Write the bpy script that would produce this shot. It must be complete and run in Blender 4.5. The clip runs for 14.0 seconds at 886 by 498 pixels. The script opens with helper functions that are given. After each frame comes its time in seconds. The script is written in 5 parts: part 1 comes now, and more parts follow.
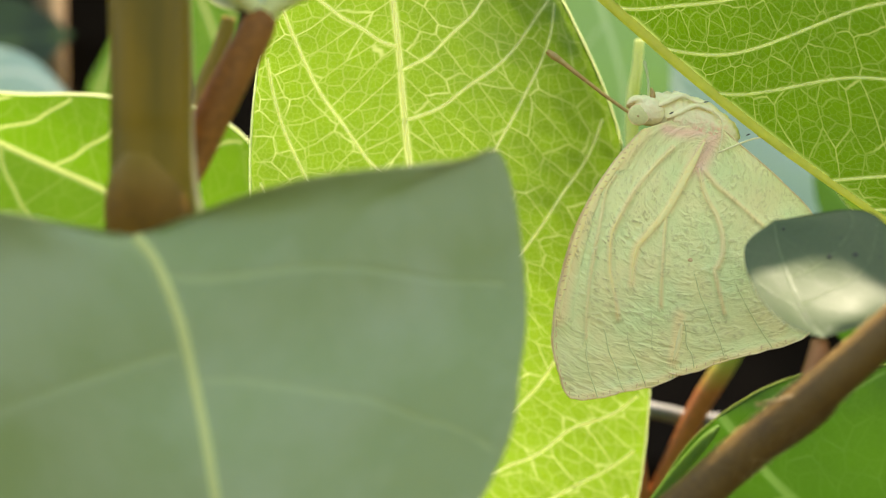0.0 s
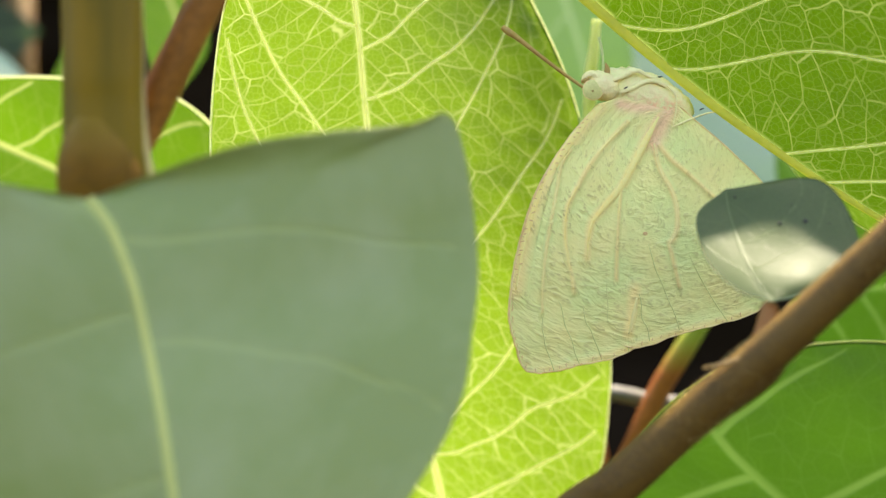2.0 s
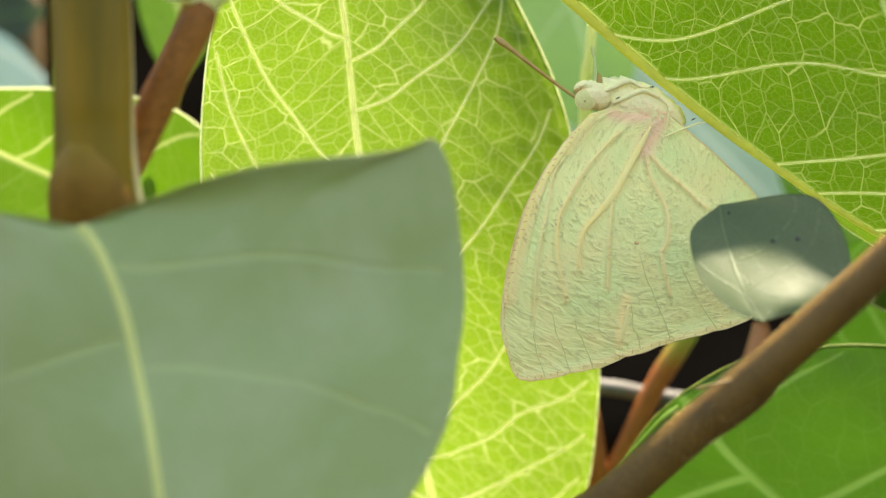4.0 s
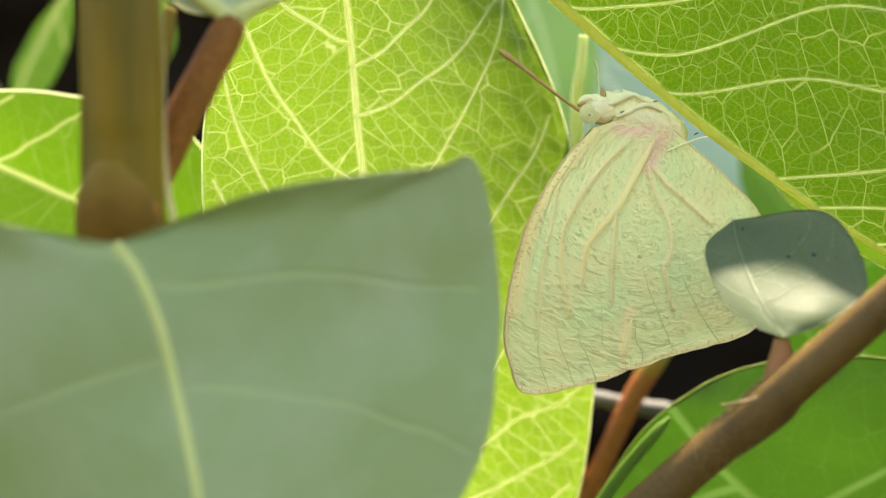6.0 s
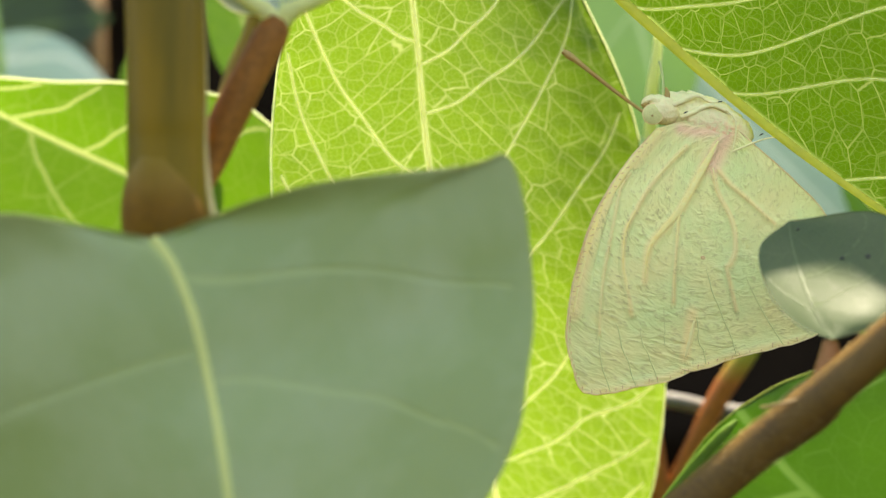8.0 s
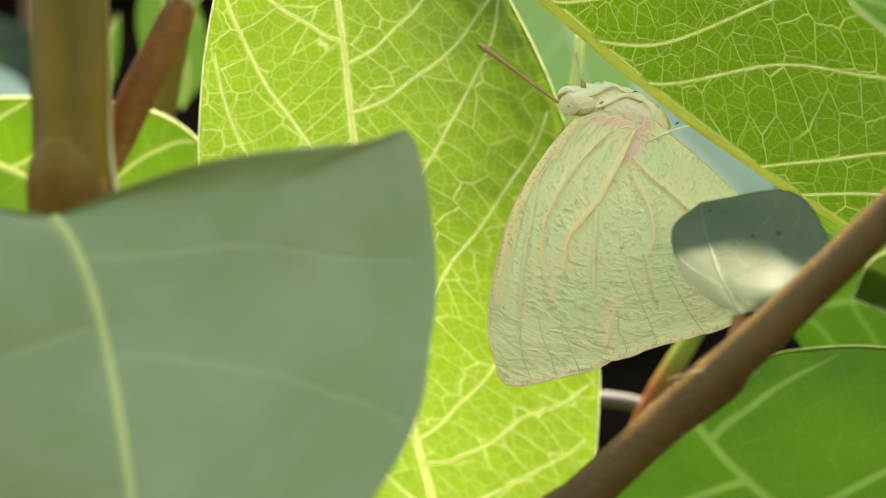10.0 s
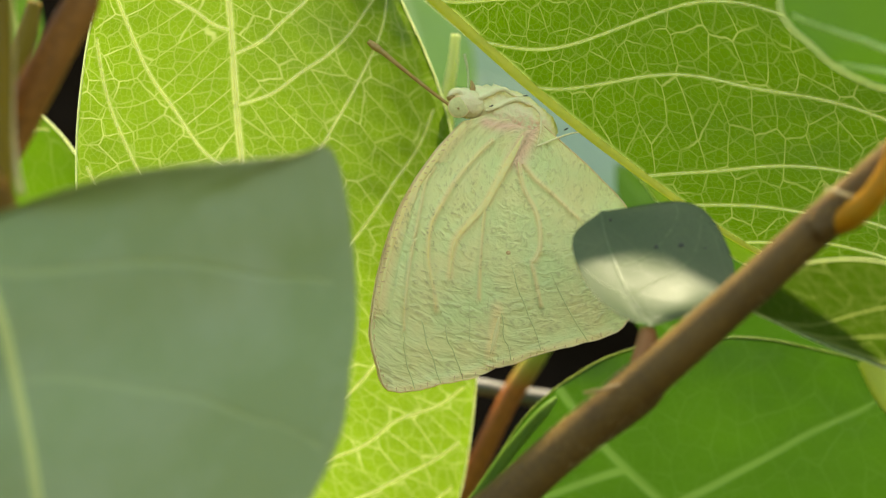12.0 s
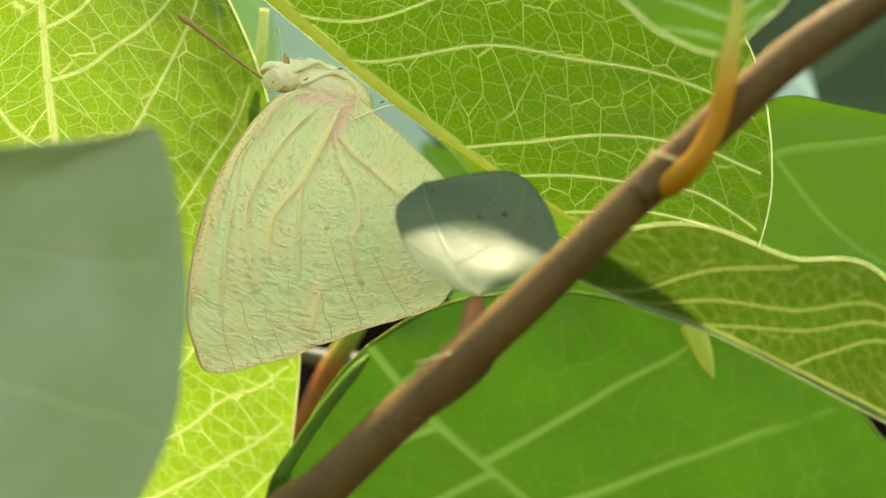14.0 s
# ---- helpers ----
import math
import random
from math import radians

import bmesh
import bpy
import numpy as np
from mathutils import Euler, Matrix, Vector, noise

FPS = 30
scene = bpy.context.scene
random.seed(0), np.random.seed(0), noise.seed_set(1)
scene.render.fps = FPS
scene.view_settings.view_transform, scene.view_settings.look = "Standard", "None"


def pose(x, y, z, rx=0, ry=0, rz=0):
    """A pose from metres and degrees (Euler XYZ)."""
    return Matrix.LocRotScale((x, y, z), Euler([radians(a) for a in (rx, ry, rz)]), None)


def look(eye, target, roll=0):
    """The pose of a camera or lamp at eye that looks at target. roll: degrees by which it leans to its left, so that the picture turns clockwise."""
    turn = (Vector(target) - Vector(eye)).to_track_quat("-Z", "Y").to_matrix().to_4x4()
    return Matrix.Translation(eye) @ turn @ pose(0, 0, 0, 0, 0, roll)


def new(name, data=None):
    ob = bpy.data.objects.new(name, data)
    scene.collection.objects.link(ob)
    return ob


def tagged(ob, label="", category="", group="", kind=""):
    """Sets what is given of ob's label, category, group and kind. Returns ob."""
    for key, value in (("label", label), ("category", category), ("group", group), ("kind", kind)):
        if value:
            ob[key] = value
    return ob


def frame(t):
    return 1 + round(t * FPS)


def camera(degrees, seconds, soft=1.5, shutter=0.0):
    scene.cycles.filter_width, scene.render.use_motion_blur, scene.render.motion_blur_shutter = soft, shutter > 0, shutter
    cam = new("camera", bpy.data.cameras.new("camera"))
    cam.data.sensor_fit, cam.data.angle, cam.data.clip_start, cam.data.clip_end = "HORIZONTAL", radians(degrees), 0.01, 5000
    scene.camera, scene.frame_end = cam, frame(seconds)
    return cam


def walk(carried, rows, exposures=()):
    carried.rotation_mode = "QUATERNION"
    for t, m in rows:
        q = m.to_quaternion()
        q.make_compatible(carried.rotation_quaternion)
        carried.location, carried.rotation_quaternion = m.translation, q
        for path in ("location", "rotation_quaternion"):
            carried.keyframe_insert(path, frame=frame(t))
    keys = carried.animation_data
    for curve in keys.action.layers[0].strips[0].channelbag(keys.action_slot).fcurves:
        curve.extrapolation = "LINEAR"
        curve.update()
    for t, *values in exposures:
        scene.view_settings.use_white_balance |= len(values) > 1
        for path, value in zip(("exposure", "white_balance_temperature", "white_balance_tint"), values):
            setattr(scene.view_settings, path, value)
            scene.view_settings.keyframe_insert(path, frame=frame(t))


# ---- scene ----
cam = camera(28.0, 14.0, soft=1.25)
cam.data.dof.use_dof, cam.data.dof.focus_distance, cam.data.dof.aperture_fstop = True, 0.212, 15.5
PATH = [
    (0.0, pose(0.0000, 0.0000, 1.0000, 90.00, 0.00, 0.00)),
    (0.2, pose(-0.0013, 0.0009, 1.0010, 89.92, -0.06, 0.39)),
    (0.5, pose(-0.0036, 0.0025, 1.0029, 89.49, -0.16, -0.29)),
    (0.7, pose(-0.0054, 0.0020, 1.0042, 89.09, -0.43, -1.42)),
    (1.0, pose(-0.0086, 0.0012, 1.0066, 88.28, -0.92, -4.67)),
    (1.2, pose(-0.0091, 0.0021, 1.0040, 88.57, -0.65, -5.76)),
    (1.5, pose(-0.0099, 0.0037, 0.9993, 89.56, -0.16, -6.67)),
    (1.7, pose(-0.0053, 0.0020, 0.9976, 89.96, -0.02, -4.52)),
    (2.0, pose(0.0031, -0.0012, 0.9945, 90.66, 0.24, -0.56)),
    (2.2, pose(-0.0023, -0.0002, 0.9995, 89.45, 0.60, -1.56)),
    (4.3, pose(0.0072, -0.0034, 1.0025, 88.67, 0.14, 0.26)),
    (4.5, pose(0.0017, -0.0031, 1.0025, 88.57, -0.19, -1.56)),
    (4.7, pose(0.0005, -0.0031, 1.0022, 88.56, -0.18, -1.77)),
    (5.0, pose(-0.0018, -0.0031, 1.0016, 88.72, -0.16, -2.29)),
    (5.5, pose(-0.0011, -0.0032, 1.0028, 88.73, 0.23, -2.01)),
    (5.7, pose(-0.0038, -0.0027, 1.0034, 88.79, 0.17, -2.69)),
    (6.0, pose(-0.0087, -0.0018, 1.0046, 88.68, 0.05, -3.81)),
    (6.2, pose(-0.0052, -0.0019, 1.0056, 88.86, 0.00, -2.37)),
    (6.5, pose(0.0012, -0.0021, 1.0074, 88.50, -0.08, -0.06)),
    (6.7, pose(0.0041, -0.0026, 1.0068, 88.93, -0.12, 0.86)),
    (7.0, pose(0.0094, -0.0034, 1.0056, 88.99, -0.19, 3.57)),
    (7.2, pose(0.0059, -0.0033, 1.0046, 89.21, -0.36, 2.63)),
    (7.5, pose(-0.0006, -0.0032, 1.0029, 89.12, -0.68, 0.12)),
    (7.7, pose(0.0012, -0.0033, 1.0032, 89.12, -0.55, 0.41)),
    (8.0, pose(0.0045, -0.0036, 1.0037, 88.90, -0.32, 1.72)),
    (8.2, pose(0.0024, -0.0035, 1.0036, 89.04, -0.40, 1.89)),
    (8.5, pose(-0.0015, -0.0032, 1.0033, 89.10, -0.54, 0.46)),
    (8.7, pose(0.0045, -0.0028, 1.0008, 89.68, -0.43, 1.40)),
    (9.0, pose(0.0155, -0.0022, 0.9963, 90.52, -0.22, 3.39)),
    (9.2, pose(0.0153, -0.0055, 0.9928, 91.44, 0.38, 2.66)),
    (11.3, pose(0.0070, 0.0004, 0.9971, 90.79, -0.67, -0.64)),
    (11.5, pose(0.0070, 0.0005, 0.9972, 90.86, -0.84, -1.03)),
    (11.7, pose(0.0027, 0.0010, 0.9973, 90.67, -0.74, -3.00)),
    (12.0, pose(-0.0052, 0.0019, 0.9974, 90.45, -0.57, -7.28)),
    (12.2, pose(-0.0036, 0.0017, 0.9962, 90.50, -0.49, -7.08)),
    (12.5, pose(-0.0007, 0.0012, 0.9941, 90.95, -0.33, -7.04)),
    (12.7, pose(-0.0009, 0.0013, 0.9935, 90.80, -0.20, -7.76)),
    (13.0, pose(-0.0014, 0.0016, 0.9924, 90.42, 0.03, -9.93)),
    (13.2, pose(-0.0038, 0.0030, 0.9914, 90.88, 0.45, -11.76)),
    (13.5, pose(-0.0082, 0.0055, 0.9897, 91.22, 1.22, -14.61)),
    (13.8, pose(-0.0088, 0.0054, 0.9933, 90.85, 0.95, -14.24)),
    (14.0, pose(-0.0091, 0.0053, 0.9953, 90.20, 0.81, -14.31)),
]
LIGHT = [(0.0, 1.9, 7650, 14), (1.5, 1.9, 7650, 14), (2.0, 1.98, 7650, 14), (4.5, 1.98, 7650, 14), (6.4, 2.02, 7650, 14), (7.4, 1.92, 7650, 14), (9.2, 1.95, 7650, 14), (11.5, 1.7, 8250, 7), (13.0, 1.68, 8450, 3), (13.5, 1.9, 8500, 4), (14.0, 1.97, 8500, 4)]
walk(cam, PATH, LIGHT)

# ---- light ----
SUN_UP, SUN_AZ = 69.0, 25.0     # degrees above the horizon; clockwise from +y
world = bpy.data.worlds.new("sky")
scene.world = world
world.use_nodes = True
wn = world.node_tree
sky = wn.nodes.new("ShaderNodeTexSky")
sky.sky_type, sky.sun_disc = "NISHITA", False
sky.sun_elevation, sky.sun_rotation = radians(SUN_UP), radians(SUN_AZ)
wn.links.new(sky.outputs[0], wn.nodes["Background"].inputs[0])
wn.nodes["Background"].inputs[1].default_value = 0.15
sun = new("sun", bpy.data.lights.new("sun", "SUN"))
sun.data.energy, sun.data.angle, sun.data.color = 4.4, radians(1.2), (1.0, 0.95, 0.84)
el, az = radians(SUN_UP), radians(SUN_AZ)
sun.matrix_world = look((math.sin(az) * math.cos(el), math.cos(az) * math.cos(el), 1 + math.sin(el)), (0, 0, 1))


# ---- materials ----
def nodes_of(name):
    m = bpy.data.materials.new(name)
    m.use_nodes = True
    nt = m.node_tree
    return m, nt, nt.nodes["Principled BSDF"], nt.nodes["Material Output"]


def add(nt, kind, **inputs):
    n = nt.nodes.new("ShaderNode" + kind)
    for key, value in inputs.items():
        sock = n.inputs[int(key[1:])] if key[0] == "i" and key[1:].isdigit() else n.inputs[key.replace("_", " ")]
        if isinstance(value, bpy.types.NodeSocket):
            nt.links.new(value, sock)
        else:
            sock.default_value = value
    return n


def rgb(c):
    return (*c, 1.0)


def mixed(nt, fac, a, b):
    n = nt.nodes.new("ShaderNodeMix")
    n.data_type = "RGBA"
    for k, v in ((0, fac), (6, a), (7, b)):
        if isinstance(v, bpy.types.NodeSocket):
            nt.links.new(v, n.inputs[k])
        else:
            n.inputs[k].default_value = v if k == 0 else rgb(v)
    return n.outputs[2]


def ramp(nt, value, lo, hi, a=0.0, b=1.0):
    n = add(nt, "MapRange", Value=value, From_Min=lo, From_Max=hi, To_Min=a, To_Max=b)
    return n.outputs[0]


def leaf_material(name, face, glow, vein, through_share=0.55, rough=0.42, net=1.0, cell=5.0, spots=0.25, gloss=0.5, bloom=None):
    """A leaf blade: face colour, the colour of light that comes through, a net of pale veins, freckles and slow tone changes."""
    m, nt, bsdf, out = nodes_of(name)
    uv = add(nt, "TexCoord").outputs["UV"]
    warp = add(nt, "TexNoise", Vector=uv, Scale=3.2, Detail=3.0)
    bent = nt.nodes.new("ShaderNodeMix")
    bent.data_type = "VECTOR"
    bent.inputs[0].default_value = 0.13
    nt.links.new(uv, bent.inputs[4])
    nt.links.new(warp.outputs["Color"], bent.inputs[5])
    place = nt.nodes.new("ShaderNodeUVMap")
    place.uv_map = "net"
    wave = add(nt, "TexNoise", Vector=place.outputs[0], Scale=1.6, Detail=2.0)
    led = nt.nodes.new("ShaderNodeMix")
    led.data_type = "VECTOR"
    led.inputs[0].default_value = 0.16
    nt.links.new(place.outputs[0], led.inputs[4])
    nt.links.new(wave.outputs["Color"], led.inputs[5])
    thin = ramp(nt, add(nt, "TexNoise", Vector=place.outputs[0], Scale=0.7, Detail=1.0).outputs[0], 0.3, 0.7, 0.35, 1.0)
    web = None
    for source, scale, wide, power, even in ((led.outputs[1], 1.0, 0.032, 0.85, 0.7), (bent.outputs[1], 24.0 / cell, 0.06, 0.3, 0.85), (bent.outputs[1], 66.0 / cell, 0.09, 0.15, 0.9)):
        v = nt.nodes.new("ShaderNodeTexVoronoi")
        v.feature, v.voronoi_dimensions = "DISTANCE_TO_EDGE", "2D"
        nt.links.new(source, v.inputs["Vector"])
        v.inputs["Scale"].default_value = scale
        v.inputs["Randomness"].default_value = even
        line = ramp(nt, v.outputs["Distance"], wide * 0.35, wide, power * net, 0.0)
        if scale == 1.0:
            faint = add(nt, "Math", i0=line, i1=thin)
            faint.operation = "MULTIPLY"
            line = faint.outputs[0]
        if web is not None:
            both = add(nt, "Math", i0=line, i1=web)
            both.operation = "MAXIMUM"
            line = both.outputs[0]
        web = line
    known = add(nt, "Attribute")
    known.attribute_name = "vein"
    webbed = add(nt, "Math", i0=web, i1=known.outputs["Fac"])
    webbed.operation = "MAXIMUM"
    slow = ramp(nt, add(nt, "TexNoise", Vector=uv, Scale=0.9, Detail=3.0).outputs[0], 0.3, 0.7)
    grain = ramp(nt, add(nt, "TexNoise", Vector=uv, Scale=38.0, Detail=2.0).outputs[0], 0.35, 0.7)
    tone = add(nt, "Math", i0=slow, i1=grain)
    tone.operation = "ADD"
    share = ramp(nt, tone.outputs[0], 0.0, 2.0, 0.0, spots * 1.6)
    dark = tuple(0.62 * c for c in face)
    dark_glow = tuple(g * k for g, k in zip(glow, (0.62, 0.72, 0.5)))
    face_c = mixed(nt, webbed.outputs[0], mixed(nt, share, face, dark), tuple(0.5 * a + 0.5 * b for a, b in zip(face, vein)))
    glow_c = mixed(nt, webbed.outputs[0], mixed(nt, share, glow, dark_glow), vein)
    if bloom:
        cloud = add(nt, "TexNoise", Vector=uv, Scale=0.5, Detail=4.0, Roughness=0.6)
        face_c = mixed(nt, ramp(nt, cloud.outputs[0], 0.42, 0.78), face_c, bloom)
    nt.links.new(face_c, bsdf.inputs["Base Color"])
    bsdf.inputs["Roughness"].default_value = rough
    bsdf.inputs["Specular IOR Level"].default_value = gloss
    bump = add(nt, "Bump", Strength=0.35, Distance=0.0002, Height=webbed.outputs[0])
    nt.links.new(bump.outputs[0], bsdf.inputs["Normal"])
    quilt = nt.nodes.new("ShaderNodeTexVoronoi")
    quilt.feature, quilt.voronoi_dimensions = "SMOOTH_F1", "2D"
    nt.links.new(led.outputs[1], quilt.inputs["Vector"])
    quilt.inputs["Scale"].default_value = 1.0
    quilt.inputs["Randomness"].default_value = 0.7
    puff = add(nt, "Bump", Strength=0.3 * net, Distance=0.0006, Height=quilt.outputs["Distance"])
    puff.invert = True
    trans = add(nt, "BsdfTranslucent", Color=glow_c, Normal=puff.outputs[0])
    mix = add(nt, "MixShader", i0=through_share, i1=bsdf.outputs[0], i2=trans.outputs[0])
    nt.links.new(mix.outputs[0], out.inputs[0])
    return m


def soft_material(name, colour, other, scale=6.0, rough=0.5, through_share=0.0, glow=None, bump=0.3, stretch=(1, 1, 1), detail=4.0, gloss=0.5, tint=None, grade=None):
    """Bark, ribs, body: two colours mixed by noise at two scales, with relief. grade: (low, high, colour) of skin that turns with its height on the part, in mm."""
    m, nt, bsdf, out = nodes_of(name)
    gen = add(nt, "TexCoord").outputs["Object"]
    mapped = add(nt, "Mapping", Vector=gen, Scale=tuple(1000.0 * s for s in stretch)).outputs[0]
    big = add(nt, "TexNoise", Vector=mapped, Scale=0.1 * scale / 6, Detail=detail)
    small = add(nt, "TexNoise", Vector=mapped, Scale=scale / 6, Detail=detail)
    tot = add(nt, "Math", i0=big.outputs[0], i1=small.outputs[0])
    tot.operation = "ADD"
    f = ramp(nt, tot.outputs[0], 0.75, 1.25)
    col = mixed(nt, f, colour, other)
    if tint:
        mark = add(nt, "Attribute")
        mark.attribute_name = "pink"
        spotty = add(nt, "Math", i0=mark.outputs["Fac"], i1=ramp(nt, small.outputs[0], 0.4, 0.6))
        spotty.operation = "MULTIPLY"
        col = mixed(nt, spotty.outputs[0], col, tint)
    if grade:
        height = add(nt, "SeparateXYZ", Vector=gen).outputs[2]
        col = mixed(nt, ramp(nt, height, grade[0] / 1000, grade[1] / 1000), col, grade[2])
    nt.links.new(col, bsdf.inputs["Base Color"])
    bsdf.inputs["Roughness"].default_value = rough
    bsdf.inputs["Specular IOR Level"].default_value = gloss
    b = add(nt, "Bump", Strength=bump, Distance=0.0003, Height=small.outputs[0])
    nt.links.new(b.outputs[0], bsdf.inputs["Normal"])
    if through_share:
        tr = add(nt, "BsdfTranslucent", Color=rgb(glow or colour))
        mix = add(nt, "MixShader", i0=through_share, i1=bsdf.outputs[0], i2=tr.outputs[0])
        nt.links.new(mix.outputs[0], out.inputs[0])
    return m


LEAF_BRIGHT = leaf_material("leaf_bright", (0.13, 0.25, 0.02), (0.146, 0.252, 0.012), (0.48, 0.54, 0.20), 0.6, net=0.8, cell=4.2)
LEAF_LEFT = leaf_material("leaf_fresh", (0.10, 0.24, 0.015), (0.085, 0.185, 0.005), (0.34, 0.40, 0.12), 0.58, net=0.3, cell=6)
LEAF_WHITE = leaf_material("leaf_young", (0.46, 0.52, 0.42), (0.4, 0.5, 0.3), (0.6, 0.62, 0.3), 0.3, rough=0.4, net=0.15, cell=4)
LEAF_PERCH = leaf_material("leaf_perch", (0.085, 0.19, 0.012), (0.048, 0.105, 0.002), (0.25, 0.31, 0.09), 0.58, net=0.66, cell=4.0, gloss=0.25)
LEAF_FOLD = leaf_material("leaf_folded", (0.068, 0.145, 0.011), (0.028, 0.063, 0.002), (0.19, 0.23, 0.06), 0.52, net=0.8, cell=4.0)
LEAF_GREY = leaf_material("leaf_grey_green", (0.209, 0.262, 0.066), (0.20, 0.32, 0.06), (0.33, 0.375, 0.11), 0.004, rough=0.42, net=0.02, cell=9, spots=0.0, gloss=0.5, bloom=(0.30, 0.338, 0.145))
LEAF_MID = leaf_material("leaf_mid_green", (0.065, 0.17, 0.012), (0.058, 0.145, 0.005), (0.09, 0.19, 0.026), 0.55, rough=0.4, net=0.16, cell=8)
LEAF_LOW = leaf_material("leaf_low_green", (0.065, 0.17, 0.014), (0.044, 0.125, 0.007), (0.095, 0.195, 0.035), 0.58, rough=0.4, net=0.4, cell=8, spots=0.45)
LEAF_SMALL = leaf_material("leaf_waxy", (0.074, 0.106, 0.032), (0.08, 0.14, 0.04), (0.14, 0.19, 0.07), 0.06, rough=0.5, net=0.3, cell=4, gloss=0.27, spots=0.5)
# pale blue-green face colour carries the sky's reflection
LEAF_PALE_SHEEN = leaf_material("leaf_pale_sheen", (0.38, 0.47, 0.38), (0.16, 0.28, 0.14), (0.45, 0.55, 0.4), 0.3, rough=0.35, net=0.1, cell=6)
LEAF_SOFT = leaf_material("leaf_soft", (0.26, 0.40, 0.12), (0.12, 0.24, 0.04), (0.3, 0.42, 0.2), 0.4, rough=0.4, net=0.1, cell=6)
# sky sheen painted as an even paler, bluer face colour
LEAF_SKY_SHEEN = leaf_material("leaf_sky_sheen", (0.44, 0.58, 0.50), (0.2, 0.32, 0.2), (0.6, 0.7, 0.55), 0.3, rough=0.35, net=0.1, cell=6)
# deep shade painted into the green: face and glow kept very dark
LEAF_SHADE_TONE = leaf_material("leaf_shade_tone", (0.028, 0.052, 0.012), (0.016, 0.036, 0.004), (0.08, 0.14, 0.04), 0.3, rough=0.5, net=0.1, cell=7)
RIB = soft_material("rib_pale", (0.76, 0.82, 0.46), (0.68, 0.76, 0.38), rough=0.45, through_share=0.75, glow=(0.95, 0.97, 0.66), bump=0.1)
RIB_YELLOW = soft_material("rib_yellow", (0.78, 0.68, 0.11), (0.56, 0.58, 0.09), rough=0.5, through_share=0.5, glow=(0.86, 0.84, 0.17), bump=0.25, gloss=0.25)
RIB_DULL = soft_material("rib_dull", (0.68, 0.72, 0.32), (0.58, 0.64, 0.26), rough=0.5, through_share=0.2, glow=(0.5, 0.6, 0.2))
RED_TWIG = soft_material("twig_red_green", (0.46, 0.14, 0.03), (0.32, 0.10, 0.02), scale=6, rough=0.55, gloss=0.2, grade=(2.0, 7.5, (0.30, 0.34, 0.04)))
RIB_MINT = soft_material("rib_mint", (0.32, 0.52, 0.26), (0.24, 0.44, 0.18), rough=0.45, through_share=0.3, glow=(0.5, 0.75, 0.3))
BARK_STEM = soft_material("stem_skin", (0.25, 0.145, 0.005), (0.125, 0.087, 0.005), scale=2.2, rough=0.5, stretch=(1, 1, 0.12), bump=0.1, gloss=0.2)
TWIG_RUST = soft_material("stalk_rust", (0.34, 0.15, 0.05), (0.26, 0.11, 0.03), scale=8, rough=0.6, gloss=0.2)
SCAR_DULL = soft_material("scar_dull", (0.30, 0.20, 0.07), (0.22, 0.14, 0.05), rough=0.6)
SHOOT = soft_material("shoot_green", (0.13, 0.23, 0.03), (0.10, 0.2, 0.025), rough=0.6, through_share=0.3, glow=(0.12, 0.22, 0.03), gloss=0.15)
SCAR = soft_material("scar_pale", (0.52, 0.40, 0.16), (0.40, 0.30, 0.12), rough=0.6)
DOWN = soft_material("down_pale", (0.62, 0.48, 0.22), (0.5, 0.38, 0.16), rough=0.6, through_share=0.5, glow=(0.8, 0.6, 0.3))
BARK_NODE = soft_material("node_skin", (0.185, 0.085, 0.006), (0.115, 0.058, 0.006), scale=4, grade=(8.5, 13.0, (0.19, 0.115, 0.006)), rough=0.6, gloss=0.2)
BARK_TWIG = soft_material("twig_bark", (0.155, 0.084, 0.013), (0.092, 0.05, 0.009), scale=13, rough=0.6, bump=0.45, gloss=0.3)
BARK_RED = soft_material("twig_red", (0.31, 0.125, 0.022), (0.17, 0.068, 0.013), scale=7, rough=0.6, gloss=0.15)
BARK_GREY = soft_material("twig_grey", (0.17, 0.16, 0.13), (0.12, 0.11, 0.09), scale=6, rough=0.7)
RIB_FG = soft_material("rib_grey_green", (0.52, 0.53, 0.14), (0.46, 0.48, 0.12), rough=0.5)
RIB_LOW = soft_material("rib_low", (0.42, 0.50, 0.10), (0.34, 0.42, 0.08), rough=0.5, through_share=0.4, glow=(0.3, 0.42, 0.06))
RIB_RED = soft_material("twig_bright_red", (0.50, 0.15, 0.05), (0.36, 0.14, 0.05), rough=0.5)
PETIOLE = soft_material("petiole_orange", (0.66, 0.25, 0.012), (0.50, 0.24, 0.014), scale=5, rough=0.5, gloss=0.2, grade=(8.0, 15.0, (0.70, 0.66, 0.10)), through_share=0.25, glow=(0.7, 0.4, 0.05))
GREEN_STALK = soft_material("stalk_green", (0.42, 0.46, 0.05), (0.34, 0.40, 0.05), scale=5, rough=0.45, through_share=0.2, glow=(0.5, 0.6, 0.1))
STALK_PALE = soft_material("stalk_pale", (0.90, 0.86, 0.32), (0.80, 0.78, 0.26), rough=0.5, through_share=0.4, glow=(0.6, 0.7, 0.3), bump=0.1)
BUD = soft_material("bud_green", (0.60, 0.64, 0.10), (0.50, 0.58, 0.09), rough=0.45, through_share=0.5, glow=(0.9, 0.92, 0.18), bump=0.1)
SPECK = soft_material("speck_dark", (0.02, 0.018, 0.012), (0.035, 0.03, 0.02), rough=0.7)
# soil brown taken down to near black, with the shade in the colour
SOIL_SHADE = soft_material("soil", (0.022, 0.014, 0.008), (0.010, 0.007, 0.004), scale=0.05, rough=0.95, gloss=0.0)


from mathutils.kdtree import KDTree

